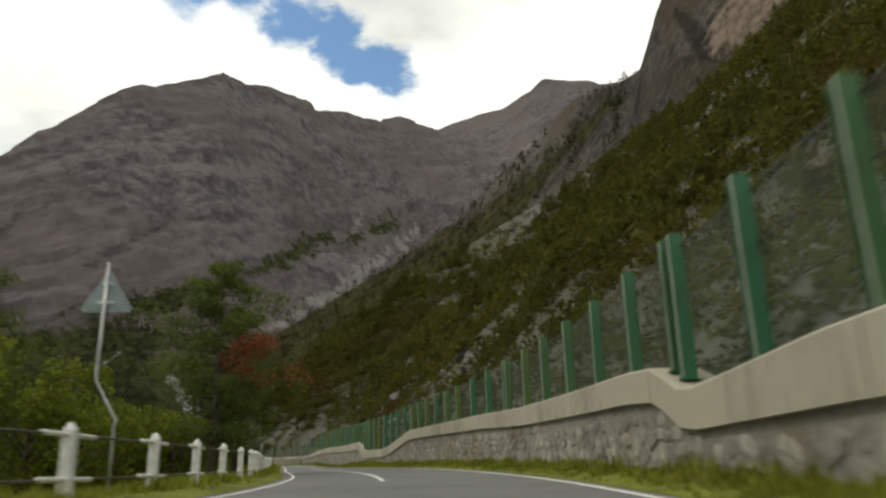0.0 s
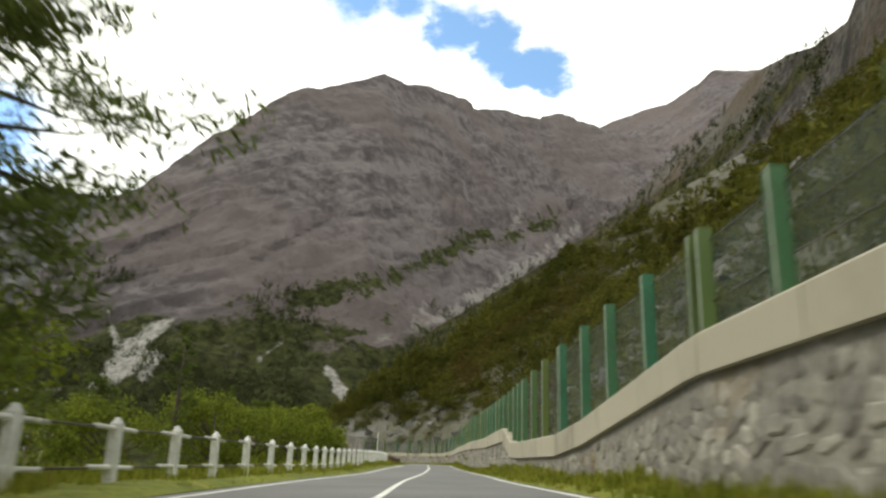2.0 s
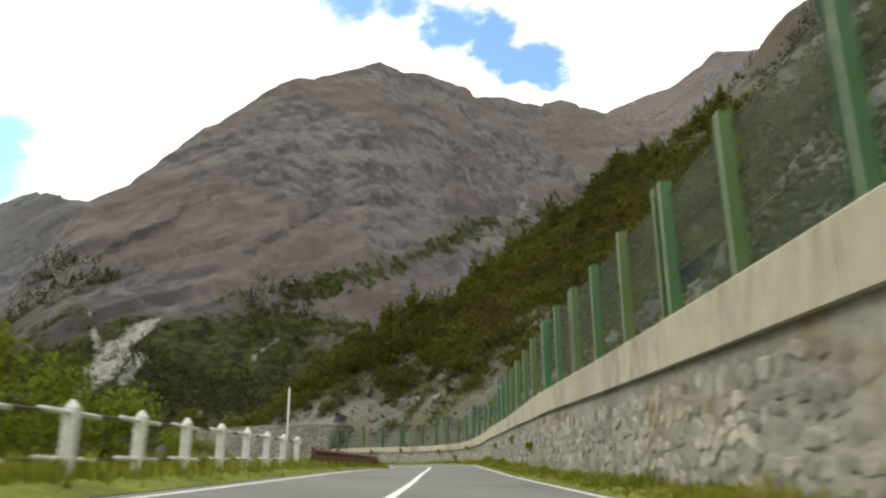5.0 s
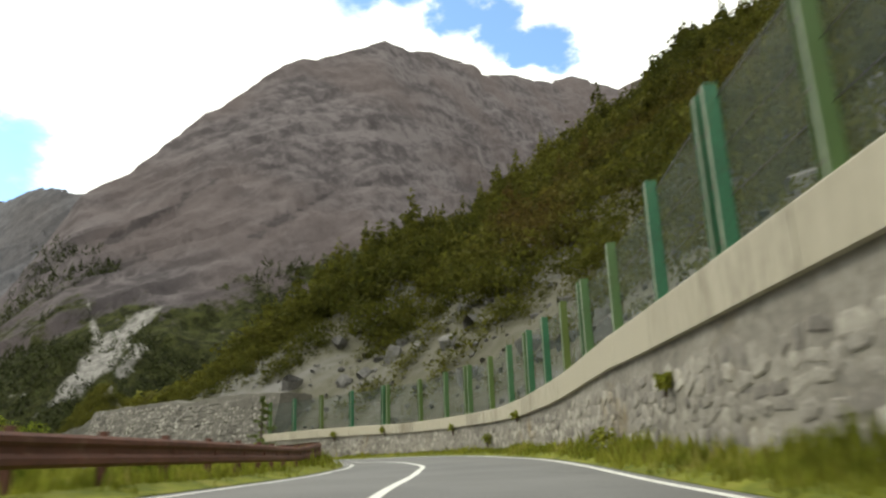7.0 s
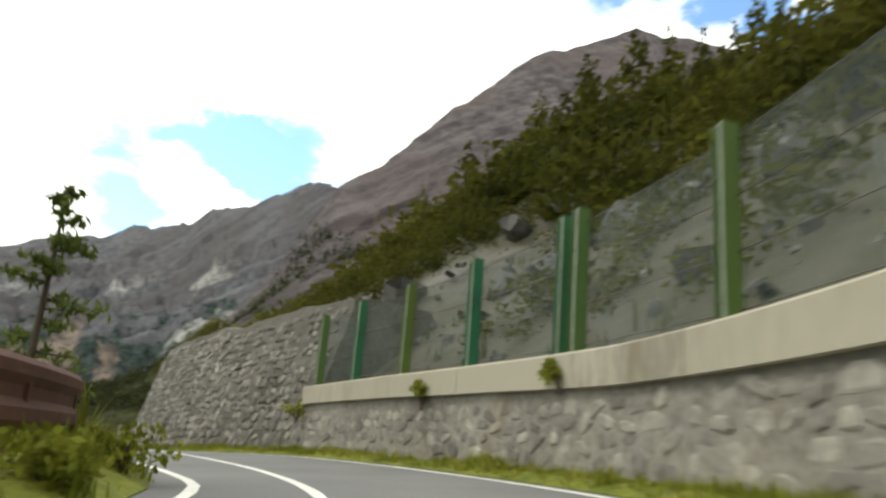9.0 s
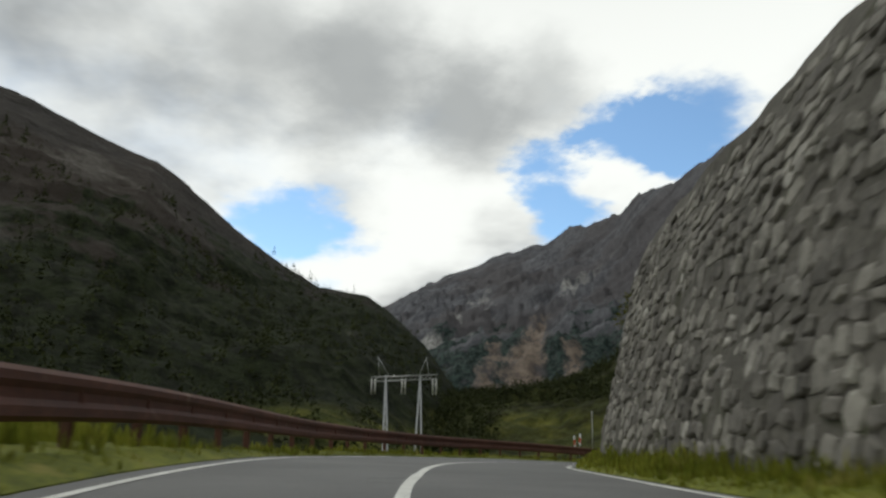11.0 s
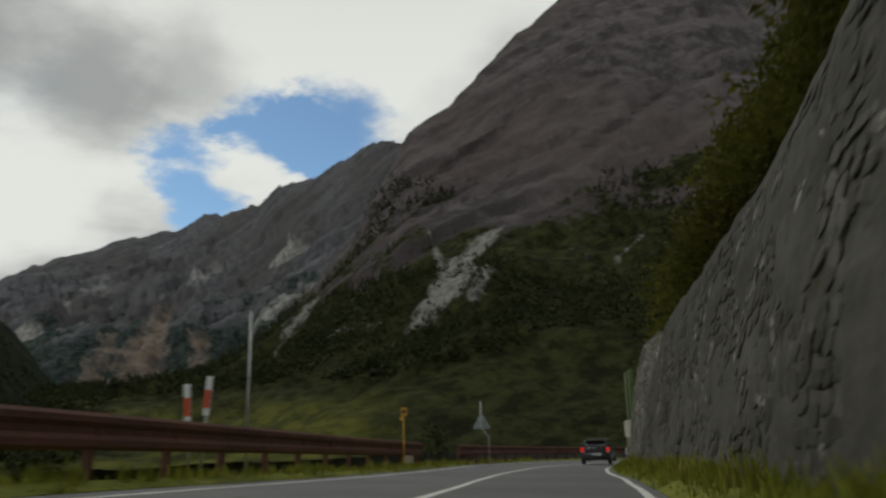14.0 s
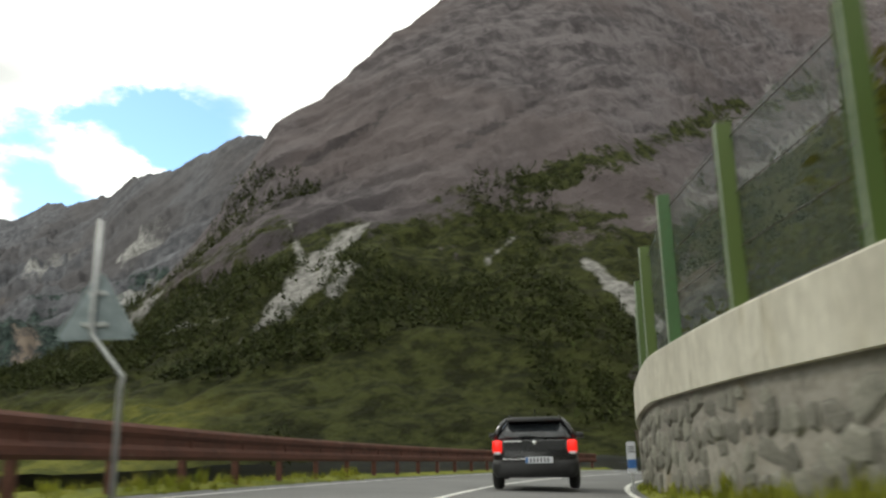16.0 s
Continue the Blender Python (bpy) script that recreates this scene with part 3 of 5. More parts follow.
# ---- verges ----
rows = []
for s in road_s:
    r = steps(RIGHT_EDGE, s) + 0.22
    lift = 0.10 + 0.07 * noise.noise((s * 0.25, 0, 0)) + (0.05 if s > 175 else 0)
    rows.append([along(s, r, -0.25), along(s, r, 0.012), along(s, r + 0.25, 0.05 + 0.4 * lift), along(s, min(r + 0.7, 3.4), 0.05 + lift), along(s, 3.6, 0.1 + lift), along(s, 3.6, -0.5)])
tagged(new("verge_right", sweep("verge_right", rows, GRASS)), "grassy verge between the road and the wall", "verge", kind="structure")
rows = []
for s in road_s:
    l, fall = steps(LEFT_EDGE, s) - steps(((185, 0.38), (195, 0.72)), s), steps(((182, 0.0), (192, 1.0)), s)
    lift = 0.12 + 0.06 * noise.noise((s * 0.2, 5, 0)) + steps(((136, 0.0), (148, 0.16), (178, 0.16), (188, 0.0)), s)
    rows.append([along(s, l, -0.25), along(s, l, 0.012), along(s, l - 0.4, 0.05 + 0.5 * lift), along(s, l - 1.2, lift - 0.1 * fall), along(s, l - 2.4, lift - 0.05 - 0.7 * fall), along(s, l - 4.0, lift - 0.4 - 1.3 * fall), along(s, l - 4.0, -0.9 - 1.3 * fall)])
tagged(new("verge_left", sweep("verge_left", rows, GRASS)), "grassy verge on the valley side of the road", "verge", kind="structure")


# ---- ground ----
def ground_height(x, y):
    """Under the road a little below it; falling away to the valley on its left."""
    d = (TABLE[:, 0] - x) ** 2 + (TABLE[:, 1] - y) ** 2
    i = int(np.argmin(d))
    _, _, h, bank, dx, dy = TABLE[i]
    o = (x - TABLE[i, 0]) * dy - (y - TABLE[i, 1]) * dx
    away = math.sqrt(d[i])
    if o > 0:
        return h - 0.7 - 0.02 * min(away, 60)
    late = min(1.0, max(0.0, (FIRST + 0.5 * i - 183) / 10))
    drop = 0.5 + (0.30 + 0.35 * late) * max(0.0, away - 8 + 2.2 * late)
    fall = h - min(drop, 16.0)
    return fall + (0.8 * noise.noise((x * 0.05, y * 0.05, 0)) if away > 9 else 0)


def uneven(lo, hi, fine_lo, fine_hi, fine, grow=1.35):
    out, step, v = list(np.arange(fine_lo, fine_hi, fine)), fine, fine_hi
    while v < hi:
        out.append(v)
        step *= grow
        v += step
    out.append(hi)
    step, v = fine, fine_lo - fine
    while v > lo:
        out.insert(0, v)
        step *= grow
        v -= step
    out.insert(0, lo)
    return out


xs, ys = uneven(-4000, 4000, -210, 60, 3.0), uneven(-4000, 4000, -70, 320, 3.0)
verts = [(x, y, ground_height(x, y)) for y in ys for x in xs]
k = len(xs)
faces = [(j * k + i, j * k + i + 1, (j + 1) * k + i + 1, (j + 1) * k + i) for j in range(len(ys) - 1) for i in range(k - 1)]
tagged(new("ground", mesh_of("ground", verts, faces, MEADOW, True)), "rough grassy valley floor falling away from the road", "ground", kind="structure")


# ---- mountains ----
HUB = Vector((-60, 100, 0))


def massif(name, ridge, distance, foot, label, material, steps_az=0.22, rows_up=120, lift=1.0, bend=1.6, seed=0.0, rough=1.0, foot_z=-12.0, ledges=1.0):
    """A mountain seen from the road: ridge gives its height in degrees by azimuth from the hub, distance how far off it is."""
    azs = spread(ridge[0][0], ridge[-1][0], steps_az)
    verts, faces = [], []
    n_up, n_back = rows_up, 8
    for az in azs:
        el = steps(ridge, az)
        reach = sum(steps(distance, az + 0.8 * q) for q in range(-6, 7)) / 13 if isinstance(distance, tuple) else distance
        d = Vector((-math.sin(radians(az)), math.cos(radians(az)), 0))
        top = reach * math.tan(radians(el))
        for j in range(n_up + n_back + 1):
            u = j / n_up
            r = foot + (reach - foot) * u
            p = HUB + d * r
            if u <= 1:
                z = foot_z + (top - foot_z) * (0.30 * u + 0.70 * u**bend)
            else:
                z = top - (r - reach) * 0.8
            # spurs and gullies, crags and ledges
            q = Vector((p.x, p.y, z * 1.2)) * 0.0032 + Vector((seed, seed * 0.7, 0))
            spur = noise.ridged_multi_fractal(q, 0.9, 2.1, 6, 1.0, 2.0) - 1.1
            crag = noise.fractal(q * 3.5, 0.75, 2.2, 5)
            body = math.sin(math.pi * min(u, 1.0) ** 0.8) * 0.9 + 0.1
            z += rough * reach * (0.017 * spur * body + 0.014 * crag * (0.13 + 0.87 * body))
            # beds of rock that break off in steps
            bed = -0.0075 * p.x - 0.0043 * p.y + 0.0155 * z + 0.9 * noise.noise(q * 2.2)
            high = min(1.0, max(0.0, (u - 0.25) * 3)) * min(1.0, 0.25 + body)
            z -= ledges * reach * high * (0.009 * ((bed * 0.9) % 1.0 - 0.5) + 0.005 * ((bed * 2.7 + 0.4 * crag) % 1.0 - 0.5))
            verts.append((p.x, p.y, z))
    k = n_up + n_back + 1
    for i in range(len(azs) - 1):
        for j in range(k - 1):
            a = i * k + j
            faces.append((a, a + 1, a + k + 1, a + k))
    return tagged(new(name, mesh_of(name, verts, faces, material, True)), label, "mountain", kind="structure")


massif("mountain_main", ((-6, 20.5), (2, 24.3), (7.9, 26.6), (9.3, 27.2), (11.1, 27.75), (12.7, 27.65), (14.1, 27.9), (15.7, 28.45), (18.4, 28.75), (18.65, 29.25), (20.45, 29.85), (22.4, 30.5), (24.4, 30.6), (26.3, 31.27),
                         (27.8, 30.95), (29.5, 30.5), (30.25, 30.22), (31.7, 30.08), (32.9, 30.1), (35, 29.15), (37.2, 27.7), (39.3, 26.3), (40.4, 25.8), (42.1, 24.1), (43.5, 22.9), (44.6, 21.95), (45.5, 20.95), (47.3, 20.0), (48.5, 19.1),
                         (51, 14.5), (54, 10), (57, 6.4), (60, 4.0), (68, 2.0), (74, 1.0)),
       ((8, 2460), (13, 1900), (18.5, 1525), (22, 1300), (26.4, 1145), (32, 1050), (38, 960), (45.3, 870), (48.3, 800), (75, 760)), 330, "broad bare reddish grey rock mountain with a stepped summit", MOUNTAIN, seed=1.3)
massif("mountain_east", ((-16, 27), (-9, 28.2), (-5.4, 28.7), (-4.9, 29.0), (-2.3, 29.25), (-1.2, 29.58), (-0.7, 29.5), (0.5, 28.75), (2, 28), (3, 27.55), (5.05, 27.3), (6.6, 26.95), (8.3, 26.4), (15, 25), (24, 22)), 3600, 900,
       "pale reddish rock ridge far behind the crag", MOUNTAIN, seed=4.1, rough=0.6, ledges=0.4)
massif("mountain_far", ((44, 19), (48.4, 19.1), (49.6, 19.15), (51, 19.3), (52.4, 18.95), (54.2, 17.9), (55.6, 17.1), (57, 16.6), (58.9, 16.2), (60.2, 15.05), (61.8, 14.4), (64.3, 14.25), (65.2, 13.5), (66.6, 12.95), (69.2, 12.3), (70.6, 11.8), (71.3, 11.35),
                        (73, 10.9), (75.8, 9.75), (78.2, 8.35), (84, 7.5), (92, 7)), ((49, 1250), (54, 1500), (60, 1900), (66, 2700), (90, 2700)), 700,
       "distant rock ridge with scree below its crest, tinted blue for haze", FAR_MOUNTAIN, seed=7.7)
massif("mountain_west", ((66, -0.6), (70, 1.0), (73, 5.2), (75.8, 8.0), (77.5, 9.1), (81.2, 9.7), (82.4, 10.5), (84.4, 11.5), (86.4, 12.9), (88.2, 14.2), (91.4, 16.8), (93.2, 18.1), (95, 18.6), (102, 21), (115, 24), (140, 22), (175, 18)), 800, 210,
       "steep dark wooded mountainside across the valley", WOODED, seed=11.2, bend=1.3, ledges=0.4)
massif("crag_east", ((-75, 44), (-50, 46), (-34, 44), (-27.5, 41), (-25.2, 39), (-24, 37.6), (-22.9, 36.4), (-21.3, 34.8), (-19, 34), (-16.8, 33.2), (-13.5, 32.7), (-10.2, 31.7), (-8.5, 30.6), (-6, 28.4), (-2.5, 26.7), (0.5, 24.2), (3.5, 21.8), (8, 19.3), (12.3, 16.9),
                     (16.4, 14.6), (19.4, 12.8), (24, 9.5), (28, 6)), ((-60, 220), (-40, 240), (-24, 270), (-14, 400), (-5, 500), (5, 560), (20, 600)), 150,
       "broken grey and ochre crag with wooded ledges above the green slope", CLIFF_FACE, steps_az=0.16, rows_up=150, seed=5.2, bend=2.0, rough=1.5)

# ---- the wooded slope above the wall ----
HILL_TOP = ((-40, 150), (60, 150), (110, 125), (125, 108), (140, 90), (150, 78), (156, 70), (160, 60), (164, 60), (168, 55), (172, 47), (176, 39), (180, 30), (184, 18), (188, 6), (197, 3), (202, 3.5), (220, 4), (236, 5), (242, 3), (LAST, 3))
HILL_FOOT = ((-40, 1.2), (9, 1.0), (50, 1.2), (64, 0.9), (72, 1.8), (110, 2.2), (140, 1.6), (168, 1.4), (172, 4.2), (200, 4.8), (238, 4.4), (246, 2.6), (250, 1.6), (LAST, 1.6))


def hill(s, d):
    """The slope d metres out from its foot behind the wall."""
    foot = steps(HILL_FOOT, s)
    rise = steps(((-40, 0.78), (140, 0.82), (164, 0.8), (174, 0.72), (184, 0.58), (190, 0.25), (197, 0.3), (203, 1.35), (244, 1.35), (250, 0.9), (LAST, 0.9)), s) * d + 0.0012 * d * d
    bumps = 1.0 + min(d, 25.0) * 0.16 * noise.fractal((s * 0.02, d * 0.03, 2.0), 0.9, 2.1, 5) - 1.0
    rugged = min(d, 12.0) * 0.10 * noise.fractal((s * 0.11, d * 0.12, 9.0), 0.8, 2.2, 4)
    return along(s, steps(((170, 3.75), (171.5, 5.4), (195, 5.4), (200, 3.9), (206, 3.6), (216, 3.6), (230, 4.2), (244, 4.2), (248, 3.75)), s) + d, foot + rise + bumps + rugged, banked=False)


rows = []
for s in spread(FIRST + 1, LAST - 1, 2.5):
    wide = steps(HILL_TOP, s)
    rows.append([hill(s, wide * (j / 40) ** 1.5) for j in range(41)])
tagged(new("hillside", sweep("hillside", rows, HILL, closed=False, smooth=True)), "steep slope of shrubs, dry grass and pale scree", "hillside", kind="structure")


# ---- retaining wall with its concrete coping ----
CAP_TOP = ((-40, 1.5), (0, 1.45), (6, 1.37), (9.5, 1.18), (10.6, 1.6), (12, 1.67), (21, 1.74), (27, 1.9), (36, 2.0), (43, 2.05), (45.5, 1.84), (50, 1.45), (53.5, 1.28), (60, 1.34), (64, 1.39), (67.4, 1.5), (72, 2.27), (80, 2.32), (88, 2.3), (104, 2.48),
           (110, 2.54), (116, 2.49), (128, 2.42), (134, 2.44), (136.2, 2.35), (139.5, 2.1), (142.8, 1.87), (146, 1.74), (156, 1.74), (159, 1.82), (163, 1.88), (170, 1.9))
CAP_DEEP = ((-40, 0.55), (6, 0.58), (10, 0.46), (40, 0.46), (57, 0.52), (65, 0.58), (72, 0.62), (80, 0.66), (108, 0.65), (112, 0.68), (118, 0.6), (132, 0.62), (140, 0.57), (146, 0.43), (170, 0.42))
WALL_END = 168.2


def wall_rows(s0, s1, profile, step=1.0):
    return [[along(s, o, z, banked=False) for o, z in profile(s)] for s in spread(s0, s1, step)]


def wall_run(name, s0, s1, top, deep, off, cast, label):
    wall = thing(name, label, "wall", "structure")
    part("masonry", sweep("masonry", wall_rows(s0, s1, lambda s: [(steps(off, s), -0.6), (steps(off, s), steps(top, s) - steps(deep, s)), (steps(off, s) + 0.6, steps(top, s) - steps(deep, s)), (steps(off, s) + 0.6, -0.6)]), MORTAR), wall)
    # coping cast in lengths with open joints between them
    joints = spread(s0, s1, 2.7)
    for a, b in zip(joints[:-1], joints[1:]):
        def profile(s):
            t, d, o = steps(top, s), steps(deep, s), steps(off, s)
            return [(o - 0.10, t - d - 0.02), (o - 0.10, t - 0.03), (o - 0.07, t), (o + 0.62, t), (o + 0.65, t - 0.03), (o + 0.65, t - d - 0.02)]
        rows = wall_rows(a + 0.012, b - 0.012, profile, 0.6)
        part("coping", sweep("coping", rows, cast), wall, "pale weathered concrete coping")
    return wall


wall_a = wall_run("wall_roadside", FIRST + 2, WALL_END, CAP_TOP, CAP_DEEP, ((0, WALL_O), (1, WALL_O)), CONCRETE, "stone retaining wall with a pale concrete coping beside the road")
CAP_B = ((246, 1.97), (250, 2.1), (255, 2.22), (LAST, 2.25))
OFF_B = ((246, 3.1), (254.7, 2.36), (LAST, 2.36))
DEEP_B = ((246, 0.72), (LAST, 0.75))
wall_b = wall_run("wall_beyond", 246.5, 276, CAP_B, DEEP_B, OFF_B, NEW_CONCRETE, "rough stone retaining wall with a smooth concrete coping")

# ---- leaning stone walls between them ----
LEAN = ((168.0, 4.4), (172.0, 4.8), (178.5, 4.8), (182, 5.2), (195, 5.8), (199, 5.0), (205, 5.2), (215, 4.8), (222, 4.3), (228, 4.35), (236, 4.6), (243, 5.0), (245, 4.1), (246.8, 3.1), (247.4, 2.3))
RUBBLE_FOOT = ((160, 3.12), (184, 3.05), (195.2, 2.72))
LEAN_FOOT = ((160, 3.12), (194, 3.06), (200, 2.68), (206, 2.2), (216, 2.25), (228, 2.85), (250, 3.05))


def rubble_at(s, z):
    """How far right the nearer leaning face is at height z."""
    return steps(RUBBLE_FOOT, s) + 0.19 * max(0.0, z) + 0.010 * max(0.0, z) ** 2 + 0.10 * noise.noise((s * 0.4, z * 0.7, 1))


def lean_at(s, z):
    """The same for the further one."""
    return steps(LEAN_FOOT, s) + 0.20 * max(0.0, z) + 0.012 * max(0.0, z) ** 2 + 0.12 * noise.noise((s * 0.2, z * 0.5, 4)) - 0.5 * max(0.0, 1 - abs(s - 243.5) / 3.5) * min(1.0, z / 3)


def leaning_wall(s0, s1, face, uneven, material, label):
    rows = []
    for s in spread(s0, s1, 0.5):
        t = steps(LEAN, s) + 0.16 * noise.noise((s * 0.6, 1, 1))
        rows.append([along(s, face(s, -0.6), -0.6, False)] + [along(s, face(s, t * j / 14) + uneven * noise.fractal((s * 0.9, j * 0.35, 2), 0.8, 2.1, 3), t * j / 14, False) for j in range(15)]
                    + [along(s, face(s, t) + 0.6, t + 0.1, False), along(s, 6.5, t, False), along(s, 6.5, -0.6, False)])
    wall = thing("wall_leaning", label, "wall", "structure")
    part("face", sweep("face", rows, material, smooth=False), wall)
    return wall


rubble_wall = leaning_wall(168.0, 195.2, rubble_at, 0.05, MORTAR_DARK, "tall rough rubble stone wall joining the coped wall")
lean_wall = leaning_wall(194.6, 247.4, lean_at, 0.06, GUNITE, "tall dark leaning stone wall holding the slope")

# ---- wire fence on the coping ----
POST_TOP = ((-40, 3.3), (20, 3.36), (40, 3.45), (60, 3.7), (80, 4.2), (108, 4.9), (128, 4.7), (140, 4.1), (147, 3.75), (170, 3.8))


def h_beam(height):
    """An H section, its web along the wall."""
    bm = bmesh.new()
    box_bm(bm, (0.19, 0.014, height), (0, -0.08, height / 2), 0.004)
    box_bm(bm, (0.19, 0.014, height), (0, 0.08, height / 2), 0.004)
    box_bm(bm, (0.012, 0.146, height), (0, 0, height / 2))
    box_bm(bm, (0.28, 0.28, 0.016), (0, 0, 0.008), 0.003)
    return from_bm("post", bm, GREEN_STEEL)


def fence_run(name, stops, pairs, cap, tops, off, label):
    """Posts at the stops, doubled at those of pairs, with netting and cables between them."""
    fence = thing(name, label, "fence")
    for s in stops:
        for q in ((s - 0.16, s + 0.2) if s in pairs else (s,)):
            tall = steps(tops, q) - steps(cap, q) + 0.05 * noise.noise((q, 4, 2))
            post = part("post", h_beam(tall), fence, at=Matrix.Translation(along(q, steps(off, q) + 0.2, steps(cap, q), False)) @ pose(0, 0, 0, 0.8 * noise.noise((q, 1, 7)), 0.8 * noise.noise((q, 6, 3)), heading(q)))
            # added strip that paints the flange's lit edge
            part("edge_strip", box("edge_strip", (0.022, 0.03, tall - 0.06), LIT_EDGE, (-0.107, -0.08, tall / 2), 0.003), post, "pale strip painted as the lit flange edge")
            for h in (0.1, 0.4, 0.7, 0.96):
                part("eye_bolt", box("eye_bolt", (0.05, 0.03, 0.03), PIPE, (-0.12, -0.05, tall * h), 0.006), post)
    for a, b in zip(stops[:-1], stops[1:]):
        rows = [[along(q, steps(off, q) + 0.28, steps(cap, q) + 0.03, False), along(q, steps(off, q) + 0.28, steps(tops, q) - 0.12, False)] for q in spread(a, b, 0.9)]
        part("wire_panel", sweep("wire_panel", rows, NET, closed=False), fence, "fine green wire netting")
        for h in (0.05, 0.35, 0.65, 0.97):
            pts = [along(q, steps(off, q) + 0.26, steps(cap, q) + 0.05 + (steps(tops, q) - steps(cap, q) - 0.18) * h, False) for q in (a, b)]
            part("cable", tube("cable", pts, 0.007, PIPE, 4), fence)
    return fence


STOPS = [-36.1 + 2.6 * k for k in range(16)] + [5.5, 7.7, 10.1, 12.2, 14.4, 16.6, 18.9, 21.0, 23.5, 26.3, 29.0, 31.8, 34.2, 36.5, 38.8, 41.0, 43.3, 45.7, 48.3, 50.8, 53.9, 57.2, 60.2, 63.7, 65.8, 68.0, 70.8, 74.1, 77.0]
STOPS += [79.75 + 2.75 * k for k in range(11)] + [110.0, 113.3, 116.4, 119.7, 122.6, 125.2, 127.9, 130.9, 134.1, 136.9, 138.9, 140.8, 142.8, 145.0, 147.3, 149.9, 152.2, 154.6, 157.5, 160.3, 162.9, 165.4, 167.9]
PAIRS = (10.1, 23.5, 34.2, 43.3, 53.9, 63.7, 68.0, 79.75, 88.0, 96.25, 104.5, 110.0, 119.7, 127.9, 136.9, 142.8, 149.9, 157.5)
fence_run("wire_fence", STOPS, PAIRS, CAP_TOP, POST_TOP, ((0, WALL_O), (1, WALL_O)), "tall green steel rockfall fence with wire netting standing on the coping")
fence_run("wire_fence", [247.5, 250.6, 253.8] + [256.9 + 3.0 * k for k in range(5)], (), CAP_B, ((246, 4.2), (250.6, 4.5), (254, 4.7), (LAST, 4.8)), OFF_B, "green steel rockfall fence with wire netting above the stone wall")


# ---- left side: white post and rail, then guard rail ----
def rail_post():
    bm = bmesh.new()
    box_bm(bm, (0.17, 0.17, 1.12), (0, 0, 0.46), 0.02)
    bmesh.ops.create_cone(bm, cap_ends=True, segments=8, radius1=0.105, radius2=0.03, depth=0.1, matrix=Matrix.Translation((0, 0, 1.06)))
    return from_bm("post", bm, WHITE_POST)


def rail_fence(stops):
    fence = thing("post_and_rail_fence", "whitewashed concrete posts with thin pipe rails along the verge", "fence")
    post = rail_post()
    stub = tube("sleeve", [(0, -0.8, 0), (0, 0.8, 0)], 0.036, WHITE_POST, 8)
    for s, after in zip(stops, stops[1:] + [None]):
        o = steps(LEFT_EDGE, s) - 1.55
        m = Matrix.Translation(along(s, o, 0.0)) @ pose(0, 0, 0, 0, 2.0 * noise.noise((s, 0, 0)), heading(s))
        part("post", post, fence, at=m)
        for z in (0.36, 0.94):
            part("sleeve", stub, fence, "white painted pipe sleeve", at=m @ Matrix.Translation((0, 0, z)))
            if after is not None:
                a, b = along(s, o, z), along(after, steps(LEFT_EDGE, after) - 1.55, z)
                part("rail", tube("rail", [a, b], 0.02, PIPE, 6), fence)


rail_fence([-21.0 + 3.6 * k for k in range(9)] + [10.7, 14.5, 18.1, 21.8, 26.0, 30.1, 33.0, 35.75, 38.2, 40.6, 42.9, 45.9, 48.8, 51.6, 54.6, 57.6, 60.45, 63.05, 65.6, 67.8, 70.0, 72.3, 74.5, 76.7, 79.0] + [81.3 + 2.29 * k for k in range(14)])


def guard_rail(s0, s1, label):
    """Two-wave beam on posts, with a spacer behind it at each post."""
    rail = thing("guard_rail", label, "guard rail")
    wave = ((0.0, 0.36), (0.05, 0.40), (0.05, 0.47), (0.0, 0.52), (0.0, 0.59), (0.05, 0.64), (0.05, 0.70), (0.0, 0.74))
    tall = ((143, 1.0), (153, 1.4), (170, 1.35), (185, 1.32), (235, 1.3), (LAST, 1.32))
    for a, b in zip(spread(s0, s1, 4.0)[:-1], spread(s0, s1, 4.0)[1:]):
        rows = []
        for s in spread(a, b + 0.05, 1.0):
            o = steps(RAIL_O, s)
            rows.append([along(s, o + w, z * steps(tall, s)) for w, z in wave] + [along(s, o + w - 0.012, z * steps(tall, s)) for w, z in reversed(wave)])
        part("beam", sweep("beam", rows, RUST), rail)
    bm = bmesh.new()
    box_bm(bm, (0.12, 0.08, 1.5), (0, 0, 0.06), 0.008)
    post = from_bm("post", bm, RUST)
    for s in spread(s0 + 0.3, s1 - 0.3, 2.0):
        m = Matrix.Translation(along(s, steps(RAIL_O, s) - 0.13, 0)) @ pose(0, 0, 0, 0, 1.5 * noise.noise((s, 3, 3)), heading(s))
        part("post", post, rail, at=m)
        part("spacer", box("spacer", (0.1, 0.07, 0.3), RUST, (0.1, 0, 0.55 * steps(tall, s)), 0.006), rail, at=m)
    # the beam's rounded end
    for s in (s0, s1):
        o, h = steps(RAIL_O, s), steps(tall, s)
        part("end_cap", sweep("end_cap", [[along(s + 0.02, o + w, z * h), along(s - 0.02, o + w - 0.06, z * h)] for w, z in wave], RUST, closed=False), rail)
    return rail


guard_rail(113.0, 240.8, "rust-brown steel guard rail on posts along the valley side")
guard_rail(247.0, LAST - 4, "rust-brown steel guard rail on posts beyond the gap")


